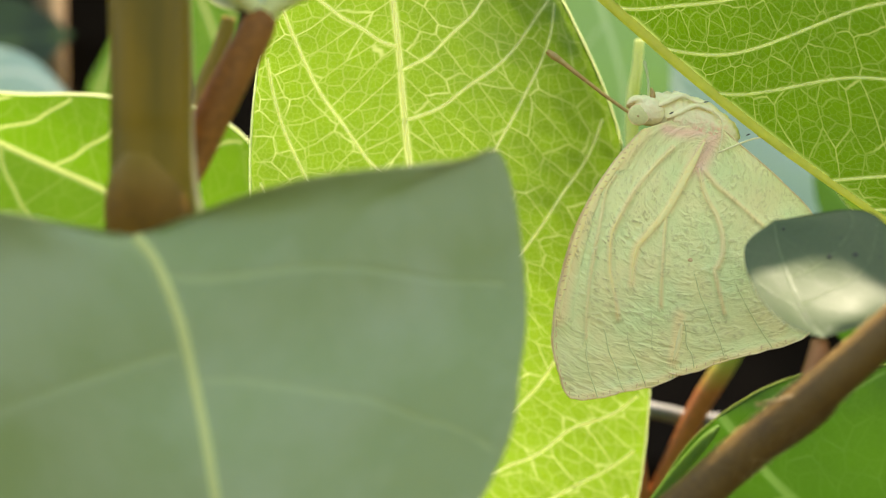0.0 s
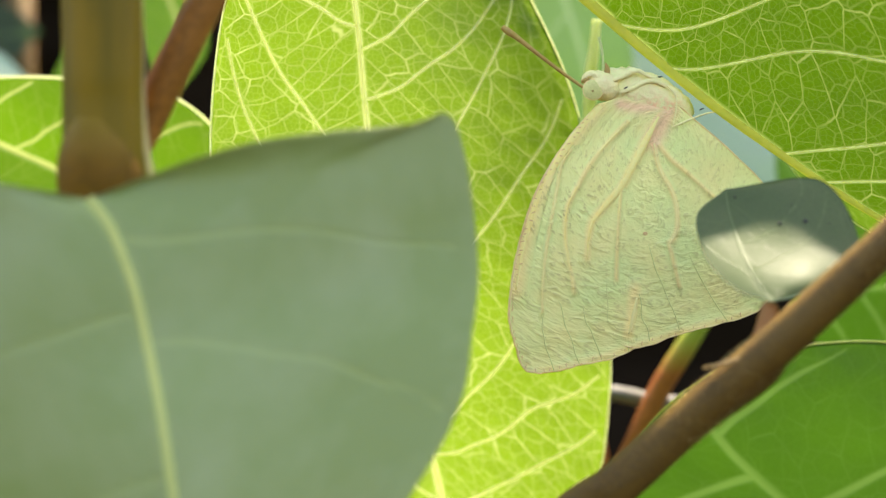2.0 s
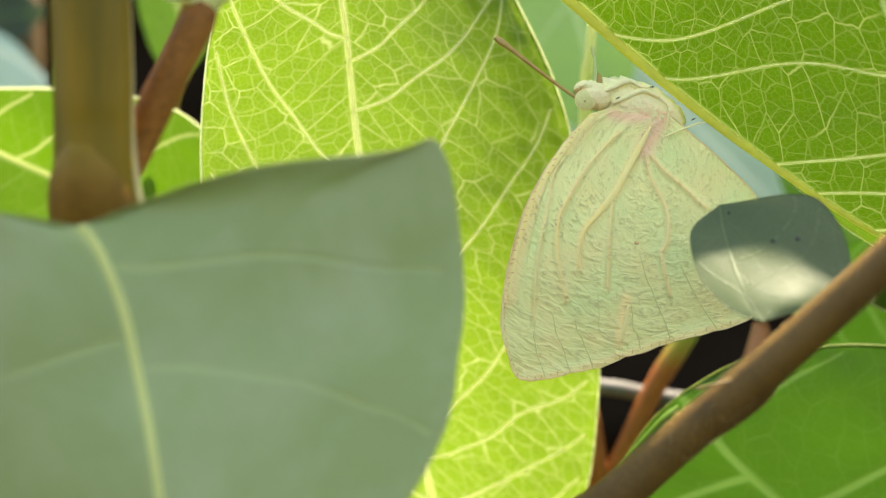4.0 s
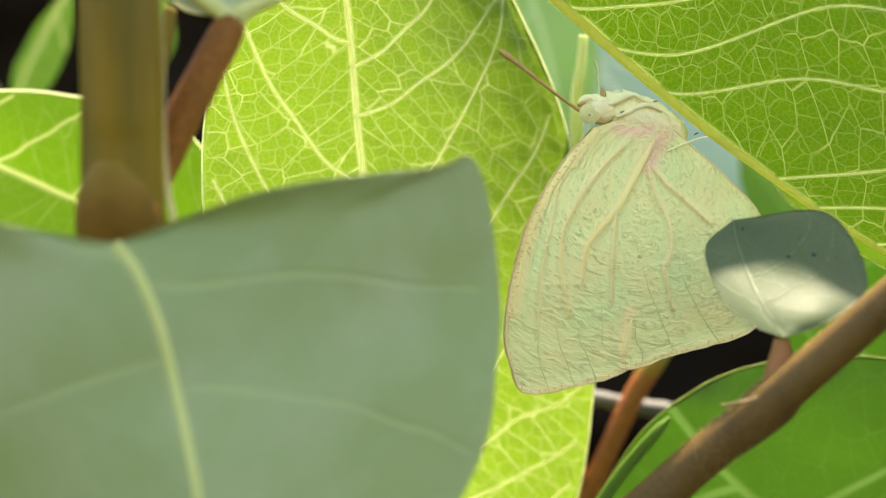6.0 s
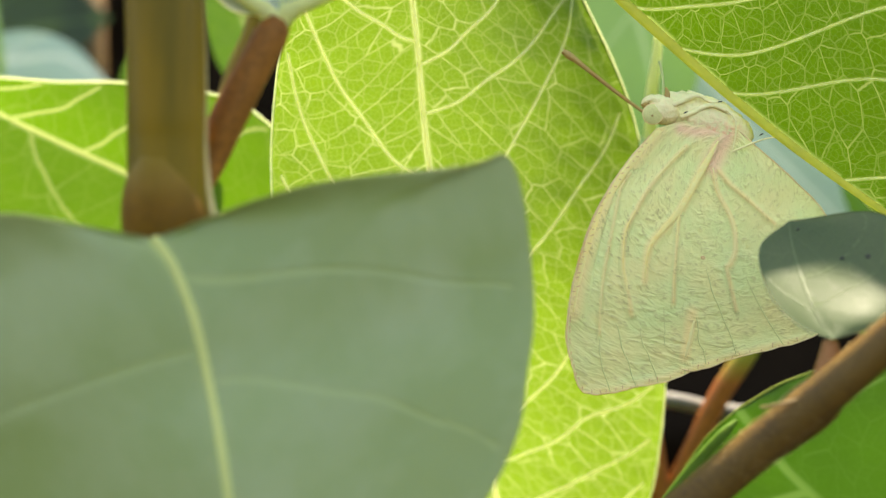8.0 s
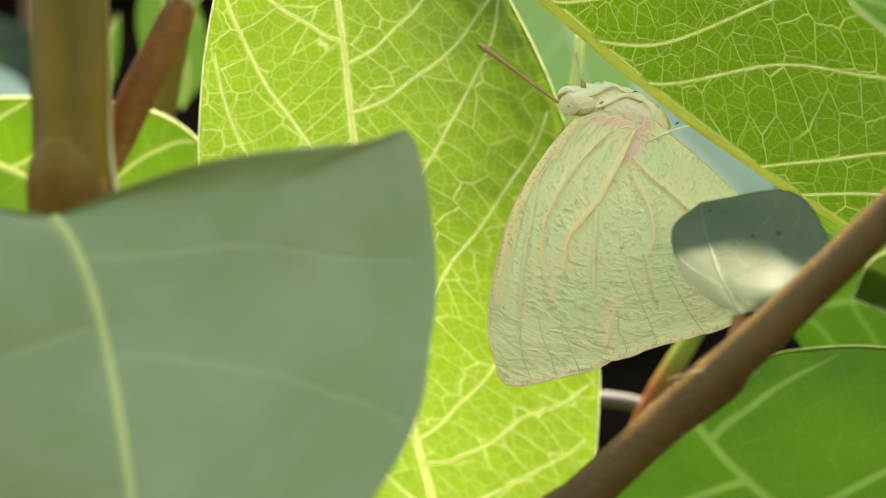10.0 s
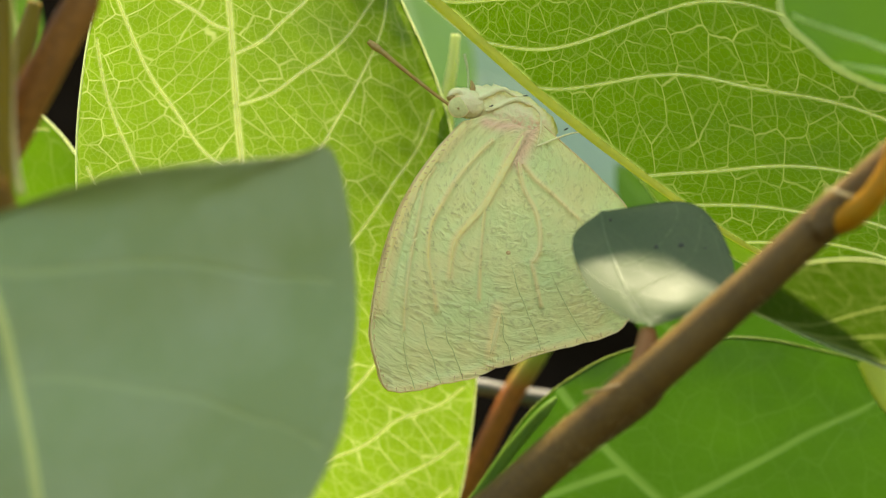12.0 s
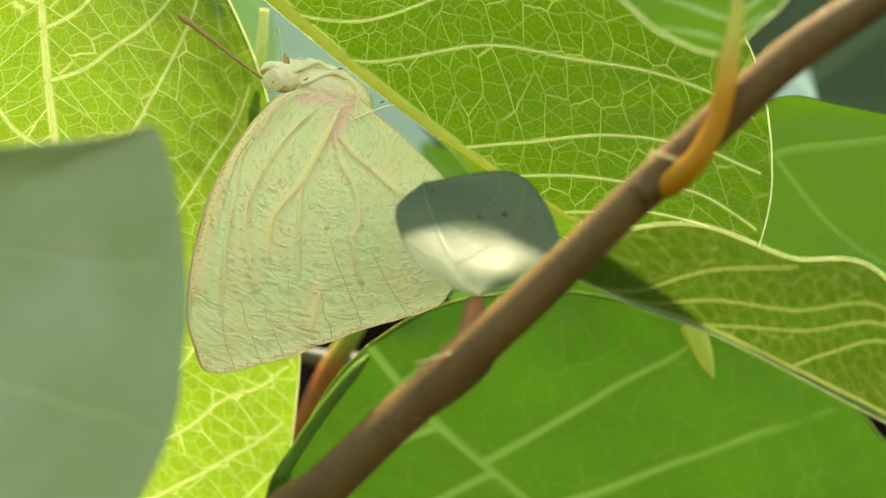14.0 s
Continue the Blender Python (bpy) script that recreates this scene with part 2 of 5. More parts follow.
# ---- shape helpers (millimetres about a point 1 m above the ground) ----
PLACE = {}


def v3(p):
    return np.array(p, float)


def spline(pts, t):
    """Catmull-Rom through the points; t from 0 to 1."""
    p = [v3(q) for q in pts]
    p = [2 * p[0] - p[1], *p, 2 * p[-1] - p[-2]]
    x = min(max(t, 0.0), 1.0) * (len(p) - 3)
    i = min(int(x), len(p) - 4)
    f = x - i
    a, b, c, d = p[i:i + 4]
    return 0.5 * (2 * b + (c - a) * f + (2 * a - 5 * b + 4 * c - d) * f * f + (3 * b - a - 3 * c + d) * f ** 3)


def run(pts, n):
    return [spline(pts, k / (n - 1)) for k in range(n)]


def thing(name, base, **tags):
    """A top-level empty at base, in millimetres."""
    ob = new(name)
    PLACE[ob.name] = v3(base)
    ob.location = (base[0] / 1000, base[1] / 1000, 1 + base[2] / 1000)
    return tagged(ob, **tags)


def part(name, verts, faces, material, parent, label="", origin=None, uvs=None, smooth=True):
    """One mesh object under a thing or a part; verts in millimetres."""
    verts = np.asarray(verts, float)
    origin = verts[0] if origin is None else v3(origin)
    me = bpy.data.meshes.new(name)
    me.from_pydata([tuple(v) for v in (verts - origin) / 1000.0], [], faces)
    if uvs is not None:
        layer = me.uv_layers.new(name="UVMap")
        index = np.zeros(len(me.loops), int)
        me.loops.foreach_get("vertex_index", index)
        layer.data.foreach_set("uv", np.asarray(uvs, float)[index].ravel())
    me.materials.append(material)
    me.polygons.foreach_set("use_smooth", [smooth] * len(me.polygons))
    me.update()
    ob = new(name, me)
    PLACE[ob.name] = origin
    ob.parent = parent
    ob.location = (origin - PLACE[parent.name]) / 1000.0
    if label:
        ob["label"] = label
    return ob


def tube_mesh(pts, radii, seg=10, rings=None, rough=0.0, flat=1.0, seed=0):
    rings = rings or 4 * len(pts)
    path = run(pts, rings)
    rad = [spline([(r, 0, 0) for r in radii], k / (rings - 1))[0] for k in range(rings)]
    verts, faces = [], []
    side = None
    for k in range(rings):
        d = path[min(k + 1, rings - 1)] - path[max(k - 1, 0)]
        d /= np.linalg.norm(d) + 1e-9
        if side is None:
            side = np.cross(d, (0.13, -1.0, 0.05))
        side = side - d * (side @ d)
        side /= np.linalg.norm(side) + 1e-9
        other = np.cross(d, side)
        for j in range(seg):
            a = 2 * math.pi * j / seg
            r = max(rad[k], 0.01)
            if rough:
                r *= 1 + rough * noise.noise((1.3 * math.cos(a) + seed, 1.3 * math.sin(a) + 0.07 * path[k][0], 0.09 * path[k][2] + 0.09 * path[k][0]))
            verts.append(path[k] + r * (math.cos(a) * side + flat * math.sin(a) * other))
    for k in range(rings - 1):
        for j in range(seg):
            n = (j + 1) % seg
            faces.append((k * seg + j, k * seg + n, (k + 1) * seg + n, (k + 1) * seg + j))
    faces.append(tuple(range(seg))[::-1])
    faces.append(tuple(range((rings - 1) * seg, rings * seg)))
    return verts, faces


def tube(name, pts, radii, material, parent, label="", seg=10, rings=None, rough=0.0, flat=1.0, origin=None):
    v, f = tube_mesh(pts, radii, seg, rings, rough, flat, len(PLACE))
    return part(name, v, f, material, parent, label, origin if origin is not None else pts[0])


def strip(pts, radii, away, high=0.75):
    """A rib: a low ridge, open towards the blade it sits on."""
    verts, faces, n = [], [], 6
    for k, p in enumerate(pts):
        d = pts[min(k + 1, len(pts) - 1)] - pts[max(k - 1, 0)]
        side = np.cross(d, away)
        side /= np.linalg.norm(side) + 1e-9
        for j in range(n + 1):
            a = math.pi * j / n
            verts.append(p + radii[k] * (math.cos(a) * side + (high * math.sin(a) + 0.05) * away))
    for k in range(len(pts) - 1):
        for j in range(n):
            i = k * (n + 1) + j
            faces.append((i, i + 1, i + n + 2, i + n + 1))
    return verts, faces


def net_places(lines, wide, long, ns, nq, cell):
    """For each point of a blade its place in the net of small veins: along the side veins and across the gaps between them, in cells."""
    shares = np.linspace(0, 1, ns)
    out = np.zeros((ns, 2 * nq + 1, 2))
    for side in (-1, 1):
        steps = np.linspace(0, 1, nq + 1)
        veins = sorted((c for kind, c in lines if kind == "side_vein" and c[-1][1] * side > 0), key=lambda c: c[0][0])
        table = [np.interp(steps, [abs(q) / 0.94 for _, q, _ in c], [s for s, _, _ in c]) for c in veins] or [0.3 + 0.2 * steps]
        table = [np.zeros(nq + 1) - 0.05, *table, np.ones(nq + 1) + 0.05]
        lean = [math.atan2((c[-1][0] - c[0][0]) * long[-1], 0.94 * wide[side][ns // 2]) for c in veins] or [0.6]
        lean = min(0.9, sum(lean) / len(lean))
        rows = [0.0]
        for low, high in zip(table, table[1:]):
            rows.append(rows[-1] + max(1, round(np.percentile(high - low, 40) * long[-1] * math.cos(lean) * 0.62 / cell)))
        for k in range(nq + 1):
            knots = np.maximum.accumulate([t[k] + 1e-4 * i for i, t in enumerate(table)])
            b = np.interp(shares, knots, rows) + 0.5
            a = (wide[side] * steps[k] * math.cos(lean) + long * math.sin(lean)) * 1.25 / cell
            out[:, nq + side * k, 0] = a + 0.5 * b + (80 if side > 0 else 0)
            out[:, nq + side * k, 1] = b
    return out.reshape(-1, 2)


def leaf(parent, label, mid, left, right, blade, rib, veins=(), rib_r=(0.9, 0.25), vein_r=0.28, belly=(0, 0), ripple=0.25,
         rim=0.12, lift=1.0, ns=190, nq=56, name="leaf", rim_material=None, main=None, proud=0.6, cell=4.0):
    """A leaf lofted from its midrib to both margins. veins: (start, end, side) as shares of the midrib's length; belly: how far
    each half swells towards the viewer; lift: the side on which the ribs stand proud (1: towards -y, 0: sunk ribs).
    cell: the size of the meshes in the net of small veins that join the side veins."""
    seed = len(PLACE) * 1.7

    def at(s, q):
        side = 1 if q >= 0 else -1
        a, b = spline(mid, s), spline(right if side > 0 else left, s)
        return place(a, b, q)

    def place(a, b, q):
        k = abs(q)
        w = math.dist(a, b)
        p = a + (b - a) * k
        wave = noise.noise((p[0] * 0.08 + seed, p[2] * 0.08, k * 0.8)) * 1.6 + noise.noise((p[0] * 0.3, p[2] * 0.3, seed)) * 0.4
        y = ripple * wave * min(1, w / 6) * (0.3 + k) - belly[1 if q > 0 else 0] * math.sin(math.pi * min(1, k * 1.05)) * min(1, w / 8)
        return np.array((p[0], p[1] + y, p[2])), w

    verts, uvs, faces = [], [], []
    axis = run(mid, ns)
    long = np.concatenate([[0], np.cumsum([np.linalg.norm(axis[k + 1] - axis[k]) for k in range(ns - 1)])])
    for i in range(ns):
        s = i / (ns - 1)
        ends = {1: spline(right, s), -1: spline(left, s)}
        for j in range(-nq, nq + 1):
            p, w = place(axis[i], ends[1 if j >= 0 else -1], j / nq)
            verts.append(p)
            uvs.append((j / nq * w / 10, long[i] / 10))
    row = 2 * nq + 1
    for i in range(ns - 1):
        for j in range(row - 1):
            faces.append((i * row + j, i * row + j + 1, (i + 1) * row + j + 1, (i + 1) * row + j))
    ob = part(name, verts, faces, blade, parent, label, mid[0], uvs)

    # ribs: a pale band in the blade and a ridge that stands on it
    lines = [("midrib", [(min(k / 59, 0.985), 0.0, rib_r[0] + (rib_r[1] - rib_r[0]) * k / 59) for k in range(60)])]
    for s0, s1, side, *bend in veins:
        curve = []
        for k in range(50):
            f = k / 49
            s = s0 + (s1 - s0) * f ** (bend[0] if bend else 1.2) + 0.01 * noise.noise((f * 4, s0 * 9, seed)) * min(1, 5 * f)
            curve.append((min(s, 0.985), 0.94 * f * side, max(min(0.2, vein_r), vein_r * (1 - 0.5 * f) * min(1.0, 0.15 + 4 * (1 - f)))))
        lines.append(("side_vein", curve))
    from_points = [(at(s, q)[0], r) for _, curve in lines for s0, s1 in zip(curve, curve[1:]) for f in (0.0, 0.34, 0.67)
                   for s, q, r in [tuple(a + (b - a) * f for a, b in zip(s0, s1))]]
    tree = KDTree(len(from_points))
    for i, (p, r) in enumerate(from_points):
        tree.insert(p, i)
    tree.balance()
    value = []
    for p in verts:
        _, i, dist = tree.find(p)
        value.append(min(1.0, max(0.0, 1.75 - dist / from_points[i][1] * 1.3)))
    wide = {k: np.array([math.dist(axis[i], spline(right if k > 0 else left, i / (ns - 1))) for i in range(ns)]) for k in (1, -1)}
    index = np.zeros(len(ob.data.loops), int)
    ob.data.loops.foreach_get("vertex_index", index)
    ob.data.uv_layers.new(name="net").data.foreach_set("uv", net_places(lines, wide, long, ns, nq, cell)[index].ravel())
    layer = ob.data.attributes.new("vein", "FLOAT", "POINT")
    layer.data.foreach_set("value", value)
    away = v3((0, -1, 0)) * (1 if lift >= 0 else -1)
    for kind, curve in lines:
        if lift == 0 and not (main and kind == "midrib"):
            continue
        v, f = strip([at(s, q)[0] for s, q, r in curve], [(proud if kind == "midrib" else 0.6) * r for s, q, r in curve], away, 0.75 if lift else 0.3)
        part(kind, v, f, main if main and kind == "midrib" else rib, ob)
    for side in (-1, 1):
        line = [at(k / 59, side)[0] for k in range(60)]
        tube("leaf_margin", line, [rim if lift or rim_material else 0.4 * rim] * 60, rim_material or (rib if lift else blade), ob, seg=5, rings=90)
    return ob


# ---- ground and far background ----
def sheet(name, x0, x1, y0, y1, z, n, relief, material, **tags):
    verts, faces = [], []
    for i in range(n + 1):
        for j in range(n + 1):
            x, y = x0 + (x1 - x0) * i / n, y0 + (y1 - y0) * j / n
            verts.append((x, y, z + relief * noise.noise((x * 0.004, y * 0.004, 3))))
    for i in range(n):
        for j in range(n):
            a = i * (n + 1) + j
            faces.append((a, a + n + 1, a + n + 2, a + 1))
    me = bpy.data.meshes.new(name)
    me.from_pydata([(v[0] / 1000, v[1] / 1000, 1 + v[2] / 1000) for v in verts], [], faces)
    me.materials.append(material)
    return tagged(new(name, me), **tags)


sheet("ground", -4e5, 4e5, -4e5, 4e5, -1000, 40, 6, SOIL_SHADE, label="dark bare garden soil under the shrubs", category="ground", kind="structure")
# added bumpy sheet: its near-black colour stands for deep shade in the gaps
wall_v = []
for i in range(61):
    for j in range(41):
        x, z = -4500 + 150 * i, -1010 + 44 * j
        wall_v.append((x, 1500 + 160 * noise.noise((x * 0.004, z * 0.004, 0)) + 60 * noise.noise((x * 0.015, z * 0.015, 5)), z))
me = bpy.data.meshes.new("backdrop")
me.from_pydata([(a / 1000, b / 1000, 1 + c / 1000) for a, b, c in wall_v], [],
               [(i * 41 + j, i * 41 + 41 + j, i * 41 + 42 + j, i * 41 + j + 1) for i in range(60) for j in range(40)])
me.materials.append(SOIL_SHADE)
tagged(new("backdrop", me), label="near-black sheet added for the shaded gaps behind the shrubs", category="backdrop", kind="structure")

# ---- front fig shrub ----
shrub = thing("fig_shrub", (-28, 176, -1000), label="leafy fig shrub with brown stems and broad green leaves", category="shrub")
stem = tube("stem", [(-26, 178, -1002), (-27, 176, -400), (-28, 174.6, -60), (-28.3, 173.2, 2.3), (-28.3, 172.4, 14.3), (-28.4, 171.7, 24.0), (-28.6, 170.5, 41.1)],
            [7, 6, 4.6, 4.1, 3.95, 3.9, 3.7], BARK_STEM, shrub, "olive-brown upright main stem", seg=32, rings=90, rough=0.012)
tube("stem_node", [(-28.0, 173.4, -4.4), (-28.1, 173.4, -1.6), (-28.2, 173.3, 0.6), (-28.4, 173.0, 2.5), (-28.7, 171.9, 5.0), (-28.9, 170.6, 7.4), (-29.0, 169.4, 9.4)], [3.6, 4.15, 4.35, 4.4, 4.0, 3.0, 1.2], BARK_NODE, stem, "brown swollen leaf joint", seg=32, rings=40, rough=0.03)
# stipule ridge; its pale colour also paints the highlight on the stem's edge
tube("leaf_scar", [(-23.1, 169.6, 3.3), (-23.6, 169.6, 6.0), (-23.9, 169.6, 10.3), (-23.9, 169.6, 17.3), (-24.2, 169.6, 25.9)], [0.35, 0.28, 0.14, 0.07, 0.04], SCAR, stem, "pale ridge along the stem with the edge highlight in its colour", seg=8, rings=40)
tube("side_twig", [(-26.6, 176.0, 4.6), (-24.7, 177.0, 9.0), (-23.2, 177.0, 12.8), (-20.9, 177.0, 17.4), (-18.7, 177.0, 21.6), (-17.7, 177.0, 23.6)], [1.3, 1.55, 1.75, 1.75, 1.75, 1.35], BARK_RED, shrub, "reddish-brown side twig", seg=16, rings=50, rough=0.12)

broad_leaf = leaf(shrub, "broad grey-green fig leaf, smooth and slightly drooping",
     [(-28.5, 165.0, 1.2), (-27.4, 164.6, 0.1), (-26.0, 164.0, -2.0), (-24.1, 163.2, -6.5), (-22.6, 162.4, -12.3), (-20.6, 160.0, -20.9), (-18.4, 158.0, -35.6), (-16.8, 158.0, -50.7)],
     [(-28.5, 165.0, 1.2), (-34.1, 164.0, 2.2), (-43.6, 162.5, 3.5), (-56.2, 163.0, 1.1), (-61.4, 163.0, -8.2), (-59.9, 166.0, -21.1), (-49.3, 166.0, -37.4), (-16.8, 158.0, -50.7)],
     [(-28.5, 165.0, 1.2), (-14.0, 165.9, 6.3), (0.9, 168.5, 8.3), (5.7, 170.0, 8.9), (7.8, 170.0, -1.6), (7.5, 168.0, -10.6), (3.7, 165.0, -23.1), (-16.8, 158.0, -50.7)],
     LEAF_GREY, RIB_FG, [(0.29, 0.59, 1, 0.65), (0.57, 0.81, 1, 1.1), (0.5, 0.76, -1, 0.9), (0.8, 0.92, 1), (0.75, 0.88, -1)],
     rib_r=(0.85, 0.6), vein_r=0.4, belly=(-0.6, -0.6), ripple=0.3, rim=0.04, rim_material=LEAF_GREY, lift=0, main=RIB_FG, cell=7.0)

young = leaf(shrub, "young pale folded fig leaf at the tip of the side twig",
     [(-17.9, 178.6, 23.7), (-17.6, 180.0, 26.6), (-17.4, 181.0, 30.4), (-17.6, 181.0, 35.4), (-18.4, 180.0, 42.7)],
     [(-18.4, 177.6, 23.7), (-20.8, 177.4, 25.3), (-22.8, 177.2, 27.0), (-25.4, 177.2, 31.5), (-18.4, 180.0, 42.7)],
     [(-17.6, 177.6, 23.7), (-15.6, 177.4, 24.7), (-12.4, 177.2, 26.1), (-6.8, 177.2, 29.5), (-18.4, 180.0, 42.7)],
     LEAF_WHITE, RIB_DULL, [(0.1, 0.5, 1), (0.1, 0.5, -1), (0.3, 0.7, 1), (0.3, 0.7, -1)], rib_r=(0.5, 0.3), vein_r=0.2)
tube("side_rib", [(-18.0, 176.9, 22.9), (-18.9, 176.8, 24.2), (-20.8, 176.8, 25.4), (-22.8, 176.8, 27.1), (-25.4, 176.8, 31.4)], [0.9, 0.95, 0.8, 0.7, 0.5], STALK_PALE, young, "thick pale yellow rib", seg=10, rings=30)
tube("side_rib", [(-17.6, 176.9, 22.9), (-16.9, 176.8, 24.0), (-15.6, 176.8, 24.8), (-12.4, 176.8, 26.2), (-6.8, 176.8, 29.5)], [0.9, 0.95, 0.85, 0.7, 0.5], STALK_PALE, young, "thick pale yellow rib", seg=10, rings=30)
leaf(shrub, "small whitish unfolding leaf beside the twig's tip",
     [(-19.6, 178.4, 24.0), (-21.6, 178.6, 25.6), (-23.4, 178.8, 27.4), (-24.8, 179.0, 29.8), (-26.0, 179.0, 33.0)],
     [(-19.6, 178.4, 24.0), (-22.4, 178.0, 24.4), (-24.5, 178.0, 26.0), (-26.2, 178.0, 28.6), (-26.0, 179.0, 33.0)],
     [(-19.6, 178.4, 24.0), (-21.0, 179.6, 26.2), (-22.4, 180.0, 28.2), (-23.9, 180.0, 30.4), (-26.0, 179.0, 33.0)],
     LEAF_WHITE, RIB_DULL, [], rib_r=(0.3, 0.15), ns=60, nq=16)

twig = tube("twig", [(-27, 176, -74), (-9, 175.5, -57), (6, 175, -44), *[(18.4, 188.1, -32.6), (23.8, 186.7, -28.3), (30.4, 185.1, -22.1), (36.5, 182.3, -16.4), (41.0, 180.1, -12.0), (47.2, 177.4, -5.8), (53.6, 174.7, 0.7), (57.0, 172.7, 4.0), (62.3, 169.2, 9.6), (67.3, 166.8, 14.5), (72.4, 164.4, 18.3), (82.7, 160.7, 25.6)]],
            [2.9, 2.8, 2.7, 2.5, 2.4, 2.32, 2.28, 2.15, 2.06, 2.02, 2.03, 2.0, 1.95, 1.9, 1.8], BARK_TWIG, shrub, "brown finely hairy diagonal twig", seg=24, rings=150, rough=0.035)
tube("twig_node", [(31.7, 184.1, -21.0), (35.4, 183.2, -17.9), (38.3, 182.4, -15.1), (40.1, 182.0, -13.2)], [1.8, 2.4, 2.55, 1.7], BARK_TWIG, twig, "knobbly brown joint on the twig", seg=18, rings=22, rough=0.1)
tube("twig_node", [(53.8, 173.7, 1.0), (56.3, 173.1, 3.1), (58.0, 172.7, 4.7), (59.7, 172.2, 6.5)], [1.5, 2.05, 2.2, 1.5], BARK_TWIG, twig, "knobbly brown joint on the twig", seg=18, rings=22, rough=0.1)
tube("leaf_scar", [(54.6, 172.7, 5.5), (54.8, 171.1, 5.3), (55.6, 170.1, 4.8), (56.8, 169.7, 4.4)], [0.1, 0.14, 0.14, 0.1], SCAR, twig, "pale scar line across the twig", seg=8, rings=24)
tube("leaf_scar", [(32.5, 182.2, -15.7), (33.7, 180.9, -15.3), (35.8, 180.5, -14.7), (37.9, 181.2, -13.8)], [0.16, 0.16, 0.14, 0.06], SCAR_DULL, twig, "ridge of an old leaf scar", seg=8, rings=24)
small_stalk = tube("leaf_stalk", [(38.9, 182.6, -14.3), (39.2, 182.6, -12.4), (39.5, 182.8, -10.6), (39.6, 183.2, -9.2)], [1.6, 1.4, 1.15, 0.85], TWIG_RUST, shrub, "short reddish-brown leaf stalk", seg=12, rings=24, rough=0.1)


def hairs(parent, pts, radii, count, long, material, seed):
    """Down on a twig: very short hairs that stand off its skin."""
    rng = random.Random(seed)
    verts, faces = [], []
    for _ in range(count):
        t = rng.random()
        p, d = spline(pts, t), spline(pts, min(1, t + 0.01)) - spline(pts, max(0, t - 0.01))
        d /= np.linalg.norm(d)
        r = spline([(x, 0, 0) for x in radii], t)[0] * 0.99
        n = np.cross(d, v3([rng.gauss(0, 1) for _ in range(3)]))
        n /= np.linalg.norm(n)
        tip = p + n * (r + long * rng.uniform(0.4, 1)) + d * rng.uniform(-0.15, 0.15)
        side = np.cross(n, d) * 0.025
        k = len(verts)
        verts += [p + n * r - side, p + n * r + side, p + n * r + d * 0.03, tip]
        faces += [(k, k + 1, k + 3), (k + 1, k + 2, k + 3), (k + 2, k, k + 3)]
    return tagged(part("down", verts, faces, material, parent, "short pale down"), kind="stuff")


hairs(twig, [(30.4, 185.1, -22.1), (36.5, 182.3, -16.4), (41.3, 181.2, -12.0), (47.2, 177.4, -5.8), (53.6, 174.7, 0.7), (57.0, 172.7, 4.0), (62.3, 169.2, 9.6), (67.3, 166.8, 14.5), (72.4, 164.4, 18.3)],
      [2.35, 2.45, 2.15, 2.0, 1.95, 2.05, 2.0, 1.95, 1.9], 9000, 0.34, DOWN, 5)

small = leaf(shrub, "small waxy grey-green leaf with dark specks",
             [(39.6, 181.7, -8.9), (38.3, 184.8, -6.3), (37.5, 189.1, -2.8), (37.1, 192.8, 0.7), (37.1, 194.8, 3.3)],
             [(39.6, 181.7, -8.9), (36.6, 184.2, -7.7), (34.1, 188.7, -4.5), (33.7, 193.5, 0.3), (37.1, 194.8, 3.3)],
             [(39.6, 181.7, -8.9), (45.0, 182.3, -7.0), (49.5, 185.6, -3.0), (46.8, 191.9, 4.1), (37.1, 194.8, 3.3)],
             LEAF_SMALL, LEAF_SMALL, [(0.3, 0.7, 1), (0.5, 0.8, 1), (0.25, 0.6, -1)], rib_r=(0.1, 0.06), vein_r=0.05, belly=(0.1, 0.45), ripple=0.4, rim=0.06, rim_material=LEAF_SMALL, lift=0, cell=3.0)


def on_blade(ob, aim, eye=(-9, 5, -5)):
    """The point of a blade that lies on the line from eye to aim."""
    pts = np.array([v.co for v in ob.data.vertices]) * 1000 + PLACE[ob.name] - v3(eye)
    way = v3(aim) - v3(eye)
    way /= np.linalg.norm(way)
    off = np.linalg.norm(pts - np.outer(pts @ way, way), axis=1)
    return pts[off.argmin()] + v3(eye)


for aim, r in (((43.5, 184.9, -0.5), 0.3), ((41.2, 186.5, -0.7), 0.24), ((37.4, 191.6, 2.3), 0.18), ((45.9, 184.2, -0.8), 0.12), ((42.9, 188.1, 1.4), 0.1)):
    dot = on_blade(small, aim)
    v, f = tube_mesh([dot + (0, -0.12, 0.03), dot + (0, 0.02, 0), dot + (0, 0.1, 0)], [r * 0.5, r, r], 9, 5)
    part("speck", v, f, SPECK, small, "dark speck")

